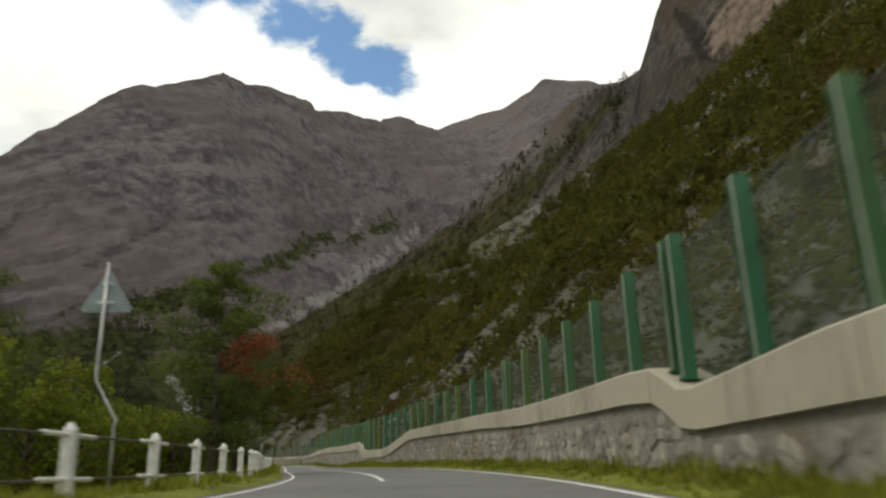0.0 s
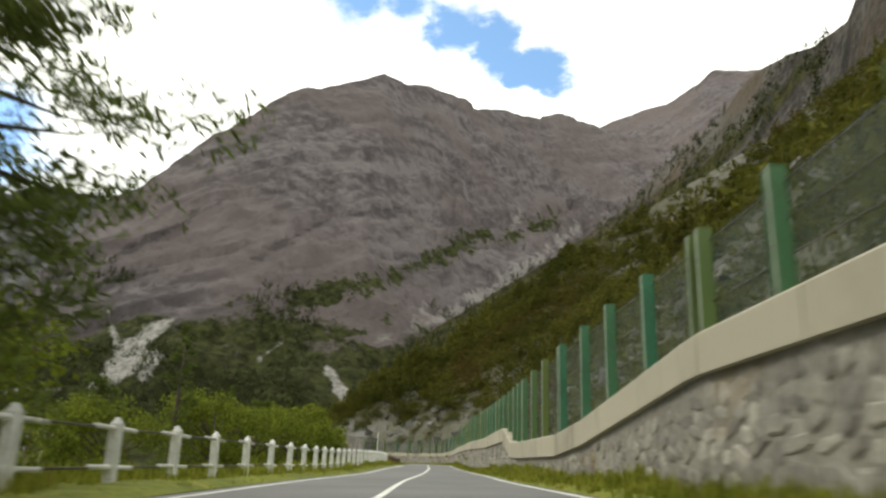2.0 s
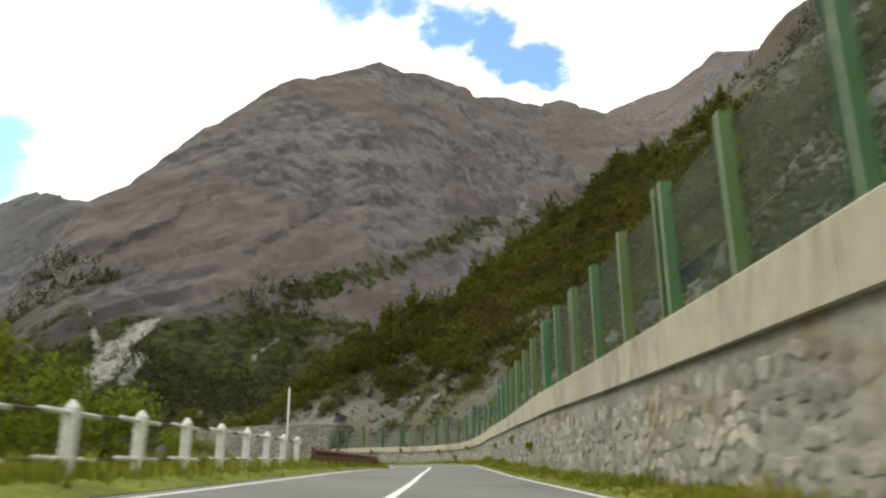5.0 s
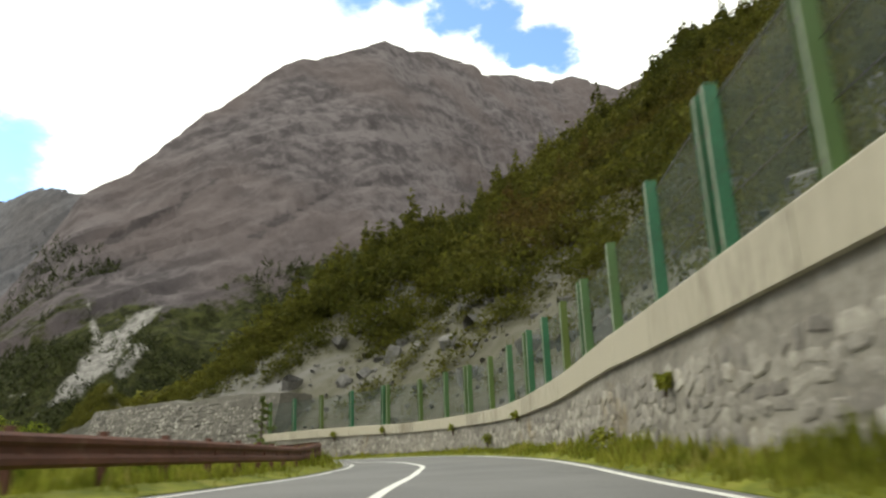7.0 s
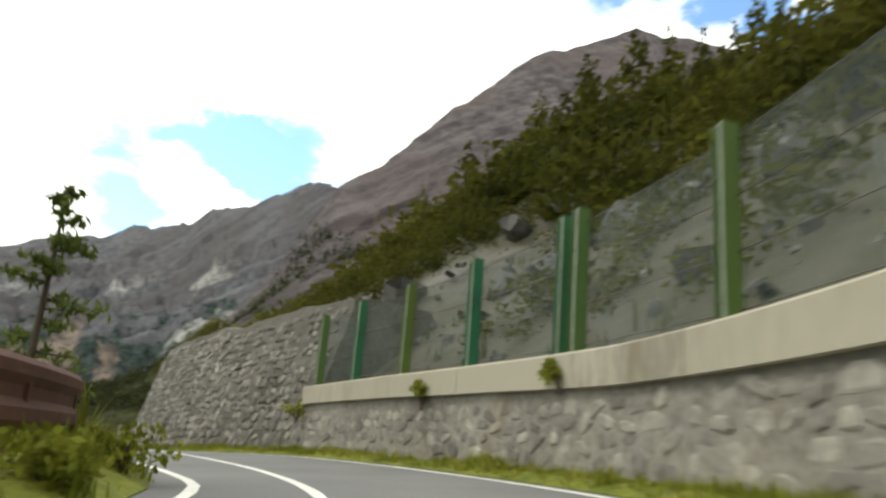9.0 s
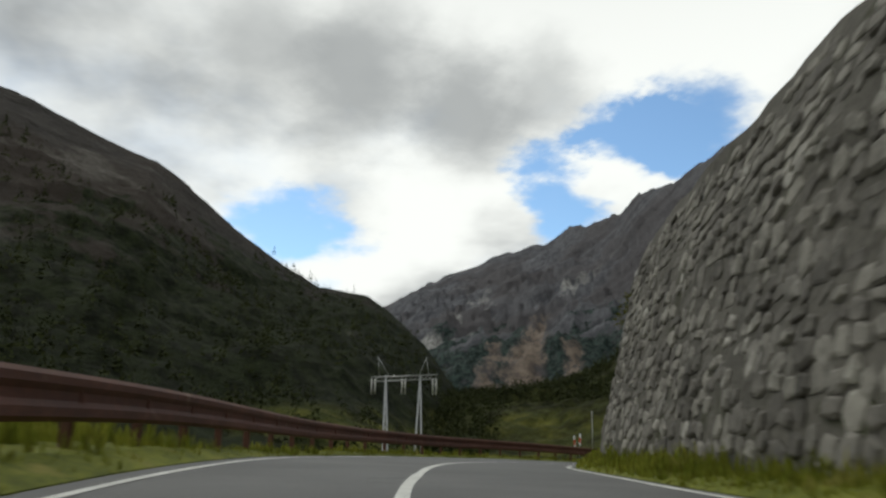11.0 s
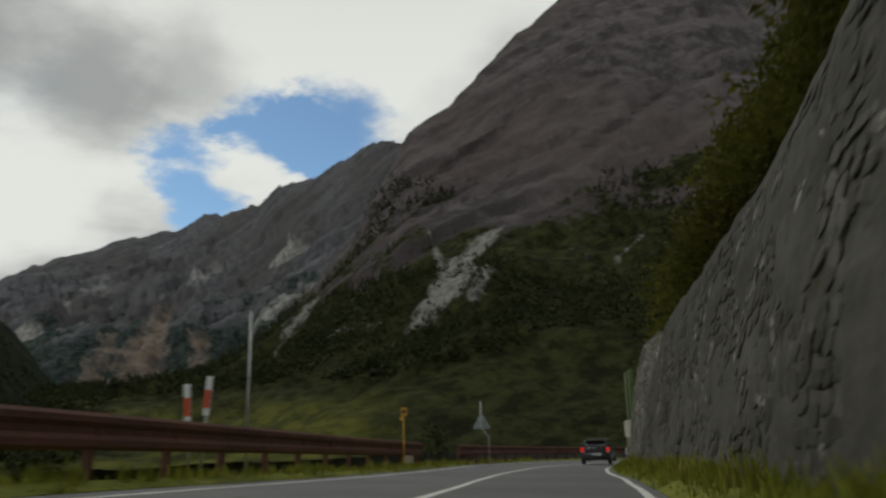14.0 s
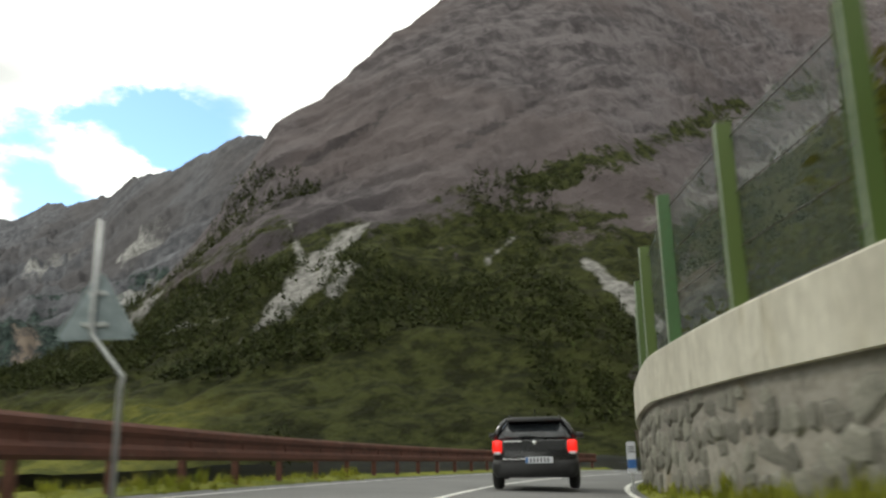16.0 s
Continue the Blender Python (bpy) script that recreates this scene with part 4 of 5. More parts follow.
# ---- stones of the walls ----
def stone_shape(seed):
    """An uneven block a metre wide and high, its face proud and rounded; x across, z up, y outwards to the road."""
    rnd = random.Random(seed)
    n = rnd.choice((5, 6, 6, 7))
    ring = []
    for k in range(n):
        a = 2 * math.pi * (k + 0.35 * rnd.random()) / n
        c, w = math.cos(a), math.sin(a)
        f = 0.5 / max(abs(c), abs(w)) * rnd.uniform(0.82, 1.0)
        ring.append((c * f, w * f))
    verts = [(x, -0.6, z) for x, z in ring] + [(x * 0.97, 0.55, z * 0.97) for x, z in ring] + [(x * 0.7 + 0.05 * rnd.uniform(-1, 1), rnd.uniform(0.85, 1.15), z * 0.7) for x, z in ring]
    faces = [tuple(range(2 * n, 3 * n))]
    for r in (0, n):
        faces += [(r + k, r + (k + 1) % n, r + n + (k + 1) % n, r + n + k) for k in range(n)]
    return verts, faces


STONES = [stone_shape(k) for k in range(14)]


def lay_stones(parent, s0, s1, low, high, face, size, proud, single, material, seed):
    """Courses of stones on a face; those between the two ends of single are objects of their own, the rest one mesh."""
    rnd = random.Random(seed)
    meshes = [mesh_of("stone", v, f, material) for v, f in STONES]
    verts, faces, count = [], [], 0
    z = low
    while z < 6.0:
        tall = size[1] * rnd.uniform(0.75, 1.25)
        s = s0 + rnd.uniform(0, 0.4)
        while s < s1:
            wide = size[0] * rnd.uniform(0.6, 1.5)
            mid, here = s + wide / 2, tall * rnd.uniform(0.7, 1.2)
            if z + tall * 1.15 < high(mid) and rnd.random() < 0.93:
                zc = z + tall / 2 + rnd.uniform(-0.3, 0.3) * tall
                a, b = along(mid, face(mid, zc - 0.2), zc - 0.2, False), along(mid, face(mid, zc + 0.2), zc + 0.2, False)
                upw = (b - a).normalized()
                ahead = (along(mid + 0.3, face(mid + 0.3, zc), zc, False) - along(mid - 0.3, face(mid - 0.3, zc), zc, False)).normalized()
                out = upw.cross(ahead).normalized()
                if out.dot(along(mid, 0, zc, False) - along(mid, 3, zc, False)) < 0:
                    out = -out
                m = Matrix((ahead, out, upw)).transposed().to_4x4()
                m = Matrix.Translation((a + b) / 2) @ m @ pose(0, 0, 0, 0, rnd.uniform(-28, 28), 0) @ Matrix.Diagonal((wide * rnd.uniform(0.8, 1.15), proud * rnd.uniform(0.15, 1.5), here * rnd.uniform(0.8, 1.25), 1))
                kind = rnd.randrange(len(STONES))
                if single[0] < mid < single[1] and count < 290:
                    part("stone", meshes[kind], parent, at=m)
                    count += 1
                else:
                    k = len(verts)
                    verts += [m @ Vector(v) for v in STONES[kind][0]]
                    faces += [tuple(k + i for i in f) for f in STONES[kind][1]]
            s += wide
        z += tall
    part("stones", mesh_of("stones", verts, faces, material), parent, "rough grey-brown rubble stones in mortar", kind="stuff")


lay_stones(wall_a, -14, WALL_END - 0.2, 0.05, lambda s: steps(CAP_TOP, s) - steps(CAP_DEEP, s) - 0.03, lambda s, z: WALL_O, (0.36, 0.25), 0.022, (106, 130), STONE, 5)
lay_stones(wall_b, 246.6, 271.8, 0.05, lambda s: steps(CAP_B, s) - steps(DEEP_B, s) - 0.03, lambda s, z: steps(OFF_B, s), (0.44, 0.3), 0.036, (247, 262), PALE_RUBBLE, 6)
lay_stones(rubble_wall, 168.3, 194.9, 0.0, lambda s: steps(LEAN, s) - 0.05, rubble_at, (0.34, 0.27), 0.045, (168, 175), RUBBLE, 7)
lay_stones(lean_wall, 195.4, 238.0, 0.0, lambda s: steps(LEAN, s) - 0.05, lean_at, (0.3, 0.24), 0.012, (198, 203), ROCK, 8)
lay_stones(lean_wall, 238.1, 247.2, 0.0, lambda s: steps(LEAN, s) - 0.02, lean_at, (0.22, 0.18), 0.014, (238, 247), PALE_RUBBLE, 9)


# ---- grass and weeds ----
def tufts(name, places, label, material=BLADE, blades=9):
    """Clumps of blades in one mesh: rows of a place, a height and a spread."""
    rnd = random.Random(len(places))
    verts, faces = [], []
    for p, tall, wide in places:
        for _ in range(blades):
            a, r = rnd.uniform(0, 6.283), wide * math.sqrt(rnd.random())
            foot = p + Vector((math.cos(a) * r, math.sin(a) * r, -0.03))
            b = rnd.uniform(0, 6.283)
            h, w = tall * rnd.uniform(0.4, 1.05), 0.010 + 0.022 * tall
            side = Vector((math.cos(b), math.sin(b), 0)) * w
            bend = Vector((math.cos(b + 1.57), math.sin(b + 1.57), 0)) * h * rnd.uniform(-0.45, 0.45)
            k = len(verts)
            verts += [foot - side, foot + side, foot + bend * 0.45 + side * 0.7 + Vector((0, 0, h * 0.62)), foot + bend * 0.45 - side * 0.7 + Vector((0, 0, h * 0.62)), foot + bend + Vector((0, 0, h))]
            faces += [(k, k + 1, k + 2, k + 3), (k + 3, k + 2, k + 4)]
    return tagged(new(name, mesh_of(name, verts, faces, material)), label, "grass", kind="stuff")


rnd = random.Random(21)
RIGHT_TALL = ((-20, 0.2), (20, 0.22), (50, 0.24), (62, 0.36), (80, 0.3), (100, 0.2), (112, 0.26), (130, 0.34), (142, 0.26), (165, 0.2), (185, 0.32), (215, 0.3), (245, 0.28), (LAST, 0.3))
places = []
for i in range(9000):
    s = rnd.uniform(-6, 262)
    r = steps(RIGHT_EDGE, s) + 0.28
    o = r + (3.02 - r) * rnd.random() ** 0.7
    lift = 0.10 + 0.07 * noise.noise((s * 0.25, 0, 0))
    z = 0.04 + lift * min(1.0, (o - r) / 0.6)
    near = min(1.0, 0.35 + (o - r) * 1.1)
    if o < 3.03:
        places.append((along(s, o, z), steps(RIGHT_TALL, s) * near * rnd.uniform(0.7, 1.5) * (1 + 0.7 * noise.noise((s * 0.5, o, 0))), 0.12))
tufts("verge_grass", places, "tall yellow-green grass and weeds at the foot of the wall")
places = []
for i in range(9000):
    s = rnd.uniform(-4, 262)
    l = steps(LEFT_EDGE, s) - 0.45
    d = 3.4 * rnd.random() ** 0.9
    lift = 0.12 + 0.06 * noise.noise((s * 0.2, 5, 0)) + steps(((136, 0.0), (148, 0.16), (178, 0.16), (188, 0.0)), s)
    z = lift * min(1.0, d / 1.0) if d < 2.4 else lift - 0.25 * (d - 2.4)
    if s > 186:
        if i % 3:
            continue
        d *= 0.35
    tall = (0.3 if 60 < s < 185 else 0.2) * rnd.uniform(0.6, 1.5) * min(1.0, 0.4 + d) * (1 + 0.8 * noise.noise((s * 0.35, d * 0.7, 0)))
    if 144 < s < 172:
        tall *= 1.5
    places.append((along(s, l - d, z), tall, 0.14))
tufts("roadside_grass", places, "long yellow-green grass on the valley side of the road")


def leafy(bm_verts, bm_faces, centre, radius, count, leaf, rnd, squash=1.0, slim=0.55):
    """Adds count small leaf clumps, turned at random, within a ball."""
    for _ in range(count):
        d = Vector((rnd.gauss(0, 1), rnd.gauss(0, 1), rnd.gauss(0, 1))).normalized() * radius * rnd.random() ** 0.4
        p = centre + Vector((d.x, d.y, d.z * squash))
        a = Vector((rnd.gauss(0, 1), rnd.gauss(0, 1), rnd.gauss(0, 0.8))).normalized()
        b = a.orthogonal().normalized()
        b = Matrix.Rotation(rnd.uniform(0, 6.28), 3, a) @ b
        c = a.cross(b)
        size = leaf * rnd.uniform(0.6, 1.3)
        k = len(bm_verts)
        bm_verts += [p - b * size, p + c * size * slim, p + b * size, p - c * size * slim]
        bm_faces.append((k, k + 1, k + 2, k + 3))


# bushes that grow out of the wall and behind the rail
def bush(name, at, radius, leaf, count, label, material=LEAF, seed=0):
    rnd = random.Random(seed)
    base = thing(name, label, "bush", at=Matrix.Translation(at))
    verts, faces = [], []
    for _ in range(5):
        c = Vector((rnd.uniform(-0.5, 0.5) * radius, rnd.uniform(-0.5, 0.5) * radius, radius * rnd.uniform(0.45, 0.9)))
        leafy(verts, faces, c, radius * rnd.uniform(0.45, 0.75), count // 5, leaf, rnd, 0.85)
    part("leaves", mesh_of("leaves", verts, faces, material), base)
    stems = [tube_rows([(0, 0, -0.1), (0.3 * radius * math.cos(a), 0.3 * radius * math.sin(a), radius * 0.8)], [0.03, 0.012], 5) for a in (0.3, 2.2, 4.4)]
    for rws in stems:
        part("stem", sweep("stem", rws, BARK), base)
    return base


for n, (s, o, z, r) in enumerate(((120.5, 3.0, 1.25, 0.22), (130.2, 3.0, 1.1, 0.2), (143.5, 3.0, 1.1, 0.25), (151.0, 3.0, 0.9, 0.3), (157.2, 3.0, 1.15, 0.3), (161.4, 3.0, 1.05, 0.35), (168.3, 2.95, 0.9, 0.45), (147.0, 2.95, 0.35, 0.3),
                                  (113.0, 3.0, 0.9, 0.2), (134.5, 2.8, 0.15, 0.45), (76.0, 2.8, 0.1, 0.4), (196.0, 2.7, 0.1, 0.35))):
    bush("wall_weed", along(s, o, z), r, 0.055, 190, "yellow-green weed growing at the stone wall", BLADE, n)
for n, (s, o, r) in enumerate(((154.0, -1.95, 0.4), (156.6, -1.9, 0.45), (160.2, -2.2, 0.4))):
    bush("tall_weeds", along(s, o, 0.02), r, 0.05, 420, "tall yellow-green weeds on the verge before the guard rail", BLADE, 80 + n)
for n, (s, o, r) in enumerate(((157.5, -4.6, 0.7), (162.0, -4.8, 0.8), (166.0, -5.0, 0.9), (171.0, -5.2, 0.8), (136, -6.6, 0.9), (130, -6.8, 0.8), (150, -5.6, 0.8))):
    bush("bush", along(s, o, -0.25), r, 0.08, 420, "green leafy bush behind the guard rail", LEAF, 40 + n)


# ---- trees ----
def pine(seed, tall, wide, open_crown=0.5, dry=False, label="dark green pine with an open crown"):
    """Trunk, limbs and needle clumps; returned at the origin."""
    rnd = random.Random(seed)
    tree = thing("pine_tree", label, "tree")
    bends = [(0.25 * noise.noise((seed, k, 0)) * k / 6 * tall * 0.12, 0.25 * noise.noise((0, k, seed)) * k / 6 * tall * 0.12, tall * k / 6 - 0.3) for k in range(7)]
    part("trunk", tube("trunk", bends, [0.022 * tall * (1 - 0.15 * k) + 0.01 for k in range(7)], BARK, 9), tree)
    verts, faces = [], []
    limbs = int(tall * 4.2)
    for i in range(limbs):
        u = 0.16 + 0.84 * (i + rnd.random()) / limbs
        h = tall * u
        reach = wide * min(1.0, 2.6 * (1.06 - u)) ** 0.8 * rnd.uniform(0.5, 1.12) * (1 if u > 0.32 else 0.75)
        a = i * 2.4 + rnd.uniform(-0.5, 0.5)
        root = Vector((bends[min(6, int(u * 6))][0], bends[min(6, int(u * 6))][1], h - 0.3))
        tip = root + Vector((math.cos(a) * reach, math.sin(a) * reach, reach * rnd.uniform(-0.05, 0.4)))
        mid = (root + tip) / 2 + Vector((0, 0, -0.06 * reach))
        limb = part("limb", tube("limb", [root, mid, tip], [0.012 * tall * (1.05 - u) + 0.012, 0.02, 0.008], BARK, 4), tree)
        dead = dry and 0.46 < u < 0.66 and math.cos(a - 0.6) > 0.55
        dv, df = [], []
        for t in (0.3, 0.5, 0.7, 0.88, 1.05):
            c = root.lerp(tip, t) + Vector((rnd.uniform(-0.3, 0.3), rnd.uniform(-0.3, 0.3), rnd.uniform(-0.1, 0.3))) * (0.4 + reach * 0.25)
            target = (dv, df) if dead else (verts, faces)
            leafy(*target, c, (0.26 + 0.17 * reach) * rnd.uniform(0.8, 1.35), int(58 * (1.3 - open_crown)), 0.085 + 0.003 * tall, rnd, 0.6, 0.24)
        if dead:
            part("dead_bough", mesh_of("dead_bough", dv, df, NEEDLE_DRY), limb, "dead orange-brown needles", kind="stuff")
    part("crown", mesh_of("crown", verts, faces, NEEDLE), tree)
    return tree


def spruce(seed, tall, wide, label="slender dark green conifer", thick=14):
    rnd = random.Random(seed)
    tree = thing("conifer_tree", label, "tree")
    part("trunk", tube("trunk", [(0, 0, -0.3), (0, 0, tall * 0.5), (0, 0, tall)], [0.02 * tall, 0.012 * tall, 0.01], BARK, 8), tree)
    verts, faces, lv, lf = [], [], [], []
    for i in range(int(tall * 7)):
        u = 0.08 + 0.92 * (i + rnd.random()) / int(tall * 7)
        a, reach = rnd.uniform(0, 6.283), wide * (1.02 - u) * rnd.uniform(0.6, 1.15) + 0.08
        root = Vector((0, 0, tall * u))
        tip = root + Vector((math.cos(a) * reach, math.sin(a) * reach, -0.1 * reach + 0.25 * reach * u))
        k = len(lv)
        for ring in tube_rows([root, tip], [0.02, 0.006], 4):
            lv += ring
        lf += [(k + q, k + (q + 1) % 4, k + 4 + (q + 1) % 4, k + 4 + q) for q in range(4)]
        for t in (0.3, 0.55, 0.8, 1.0):
            leafy(verts, faces, root.lerp(tip, t), 0.10 + 0.12 * reach, thick, 0.055 + 0.005 * tall, rnd, 0.6, 0.3)
    part("branchwork", mesh_of("branchwork", lv, lf, BARK), tree, kind="stuff")
    part("crown", mesh_of("crown", verts, faces, NEEDLE), tree)
    return tree


def broad_tree(seed, tall, wide, label="dense green broad-leaved tree beside the road"):
    rnd = random.Random(seed)
    tree = thing("broadleaf_tree", label, "tree")
    part("trunk", tube("trunk", [(0, 0, -0.4), (0.1, 0, tall * 0.3), (0.0, 0.15, tall * 0.75)], [0.03 * tall, 0.02 * tall, 0.02], BARK, 8), tree)
    verts, faces = [], []
    for i in range(22):
        a, u = rnd.uniform(0, 6.283), rnd.uniform(0.12, 0.95)
        reach = wide * math.sin(math.pi * (0.12 + 0.8 * u)) ** 0.6 * rnd.uniform(0.5, 1.0)
        root, tip = Vector((0, 0, tall * u * 0.55)), Vector((math.cos(a) * reach, math.sin(a) * reach, tall * u))
        part("limb", tube("limb", [root, tip], [0.05, 0.012], BARK, 4), tree)
        leafy(verts, faces, tip, wide * rnd.uniform(0.28, 0.5), 260, 0.108, rnd, 0.8)
    part("crown", mesh_of("crown", verts, faces, LEAF), tree)
    return tree


def plant(tree, s, o, turn, size=1.0, sink=None):
    p = along(s, o, 0)
    p.z = ground_height(p.x, p.y) if sink is None else p.z + sink
    tree.matrix_world = Matrix.Translation(p) @ pose(0, 0, 0, 0, 0, turn) @ Matrix.Scale(size, 4)
    return tree


plant(pine(3, 10.6, 3.4, -0.3, True, "tall open pine with a dead orange-brown branch"), 37.8, -7.0, 0)
plant(pine(4, 9.3, 2.8, -0.1), 42.8, -6.3, 60)
kinds = [broad_tree(61, 6.5, 2.6), broad_tree(62, 5.5, 2.8), pine(64, 8.0, 2.2, 0.2), spruce(65, 7.0, 1.7)]
plant(kinds[0], 27.5, -12.0, 0, 0.95)
plant(kinds[1], 33.0, -12.0, 40, 1.0)
plant(kinds[2], 21.0, -11.5, 80, 0.9)
plant(kinds[3], 66.0, -11.0, 10)
rnd = random.Random(77)
for s, o, k, size in ((17, -11.5, 1, 0.95), (12, -12, 2, 0.75), (24.5, -13.5, 2, 1.05), (31, -14.5, 0, 1.1), (39, -12.5, 1, 1.0), (42.5, -12.0, 0, 0.9), (44, -9.6, 1, 0.75), (50, -11.5, 0, 0.9), (35, -15, 3, 1.2), (28, -16, 3, 1.1), (48, -9.6, 1, 0.8),
                      (53, -12.5, 1, 0.75), (60, -11.0, 1, 0.72), (70, -10.5, 1, 0.8), (75, -12.5, 0, 0.9), (80, -11.0, 1, 0.85), (84.5, -10.0, 0, 0.85), (88, -12.5, 2, 0.85), (91, -10.5, 1, 1.0), (95, -11.5, 0, 1.05), (99, -9.8, 1, 0.85),
                      (100, -13, 3, 0.95), (104, -11.0, 0, 0.85), (107.5, -10.5, 1, 0.8), (110, -12.5, 2, 0.8), (92, -16, 3, 1.15), (86, -17, 2, 1.1), (72, -17, 2, 1.0), (64, -16, 0, 0.9), (78, -20, 3, 1.2), (105, -18, 3, 1.1)):
    p = along(s, o, 0)
    p.z = ground_height(p.x, p.y) - 0.1
    copy_thing(kinds[k], Matrix.Translation(p) @ pose(0, 0, 0, 0, 0, rnd.uniform(0, 360)) @ Matrix.Scale(size * rnd.uniform(0.92, 1.08), 4))
plant(spruce(91, 3.9, 1.25, "young dark green conifer just behind the guard rail", 15), 158.4, -3.05, 0, sink=-0.55)
for s, o, size in ((172, -11, 0.9), (178, -14, 1.0), (185, -17, 1.1), (166, -13, 0.8)):
    p = along(s, o, 0)
    p.z = ground_height(p.x, p.y) - 0.2
    copy_thing(kinds[1], Matrix.Translation(p) @ pose(0, 0, 0, 0, 0, s * 7) @ Matrix.Scale(size, 4))


# ---- the slope's own growth: shrubs and conifers past counting ----
def clump(count, rnd, leaf=0.10):
    """Unit leaves in a rough dome."""
    verts, faces = [], []
    leafy(verts, faces, Vector((0, 0, 0.42)), 0.55, count, leaf, rnd, 0.9)
    return spiky(verts)


def spiky(verts):
    """Each leaf as one triangle."""
    out = []
    for k in range(0, len(verts), 4):
        out += [verts[k], verts[k + 2], verts[k + 1] + (verts[k + 1] - verts[k + 3]) * 0.35]
    return np.array([tuple(v) for v in out]), [(k, k + 1, k + 2) for k in range(0, len(out), 3)]


def cone_clump(count, rnd, leaf=0.085):
    verts, faces = [], []
    for _ in range(count):
        u = rnd.random() ** 0.8
        a, r = rnd.uniform(0, 6.283), 0.27 * (1.05 - u) * rnd.uniform(0.3, 1.0)
        leafy(verts, faces, Vector((math.cos(a) * r, math.sin(a) * r, 0.05 + 0.95 * u)), 0.02, 1, leaf * (1.25 - u), rnd)
    return spiky(verts)


def growth(name, shapes, spots, material, label):
    """Many plants in one mesh: rows of a place, width, height and turn."""
    verts, faces, rnd = [], [], random.Random(len(spots))
    total = 0
    for p, wide, tall, turn in spots:
        v, f = shapes[rnd.randrange(len(shapes))]
        c, w = math.cos(turn), math.sin(turn)
        out = np.stack([(v[:, 0] * c - v[:, 1] * w) * wide + p.x, (v[:, 0] * w + v[:, 1] * c) * wide + p.y, v[:, 2] * tall + p.z], 1)
        verts.append(out)
        faces += [tuple(total + i for i in q) for q in f]
        total += len(v)
    return tagged(new(name, mesh_of(name, np.concatenate(verts), faces, material)), label, "shrubs", kind="stuff")


rnd = random.Random(5)
shapes = [clump(36, rnd, 0.145) for _ in range(8)]
spots, conifers, middle, crest = [], [], [], []
for i in range(17000):
    s = rnd.uniform(-30, LAST - 4)
    wide = steps(HILL_TOP, s) * 0.98
    d = wide * rnd.random() ** 0.75
    if d < (1.6 if s < 195 else 0.2) or (s > 195 and i % 4):
        continue
    p = hill(s, d)
    thick = noise.fractal((p.x * 0.03, p.y * 0.03, 3.0), 0.9, 2.1, 4)
    bare = 0.08 if (d < 12 and s < 172) else 0.0
    if 118 < s < 172:
        bare += 0.12 * max(0.0, 1 - d / 20)
    if s > 172:
        bare -= 0.5
    if thick < -0.52 + bare + 0.15 * rnd.random():
        continue
    if s > 236 and rnd.random() < 0.8:
        continue
    size = rnd.uniform(0.9, 2.1) * (1.0 if d > 8 else 0.75 if s > 216 else 0.55)
    if 140 < s < 188 and d > 4:
        size *= 1.25
    (crest if s > 195 else middle if s > 138 else spots).append((p - Vector((0, 0, 0.15)), size * rnd.uniform(1.2, 1.9), size * rnd.uniform(0.9, 1.5), rnd.uniform(0, 6.28)))
    if s < 195 and rnd.random() < (0.10 if s < 172 else 0.16) and d > (9 if s < 195 else 1.5):
        tall = rnd.uniform(3.0, 6.5) * (1.0 if s < 195 else 0.75)
        conifers.append((p - Vector((0, 0, 0.3)), tall * rnd.uniform(0.9, 1.2), tall, rnd.uniform(0, 6.28)))
for i in range(2600):
    s = rnd.uniform(-24, 104)
    d = 0.5 + 30 * rnd.random() ** 1.4
    size = rnd.uniform(0.5, 1.25) * (0.55 + 0.02 * d)
    spots.append((hill(s, d) - Vector((0, 0, 0.12)), size * rnd.uniform(1.3, 2.0), size * rnd.uniform(0.9, 1.5), rnd.uniform(0, 6.28)))
for i in range(1900):
    s = rnd.uniform(128, 194)
    size = rnd.uniform(0.9, 2.0)
    spots.append((hill(s, steps(HILL_TOP, s) * rnd.uniform(0.45, 1.0)) - Vector((0, 0, 0.2)), size * rnd.uniform(1.3, 2.0), size * rnd.uniform(0.9, 1.4), rnd.uniform(0, 6.28)))
for i in range(620):
    s = rnd.uniform(130, 168)
    size = rnd.uniform(0.5, 1.3)
    middle.append((hill(s, 6.5 + 22 * rnd.random()) - Vector((0, 0, 0.15)), size * rnd.uniform(1.4, 2.1), size * rnd.uniform(0.8, 1.3), rnd.uniform(0, 6.28)))
growth("hillside_shrubs", shapes, spots, HILL_LEAF, "low olive and brown-green shrubs over the steep slope")
growth("hillside_bushes", [clump(150, rnd, 0.073) for _ in range(6)], middle, HILL_LEAF, "dense olive-green bushes over the slope above the bend")
growth("crest_shrubs", [clump(300, rnd, 0.054) for _ in range(5)], crest, HILL_LEAF, "dense dark green shrubs along the top of the leaning wall")
growth("hillside_conifers", [cone_clump(110, rnd, 0.09) for _ in range(6)], conifers, HILL_LEAF, "small dark conifers scattered over the slope")


# far woods on the lower slopes of the mountains
def in_fan(a, e):
    for a0, e0, w0, a1, e1, w1 in FANS:
        t = min(1.0, max(0.0, ((a - a0) * (a1 - a0) + (e - e0) * (e1 - e0)) / ((a1 - a0) ** 2 + (e1 - e0) ** 2)))
        if math.hypot(a - a0 - t * (a1 - a0), e - e0 - t * (e1 - e0)) < w0 + t * (w1 - w0) - 0.15:
            return True
    return False


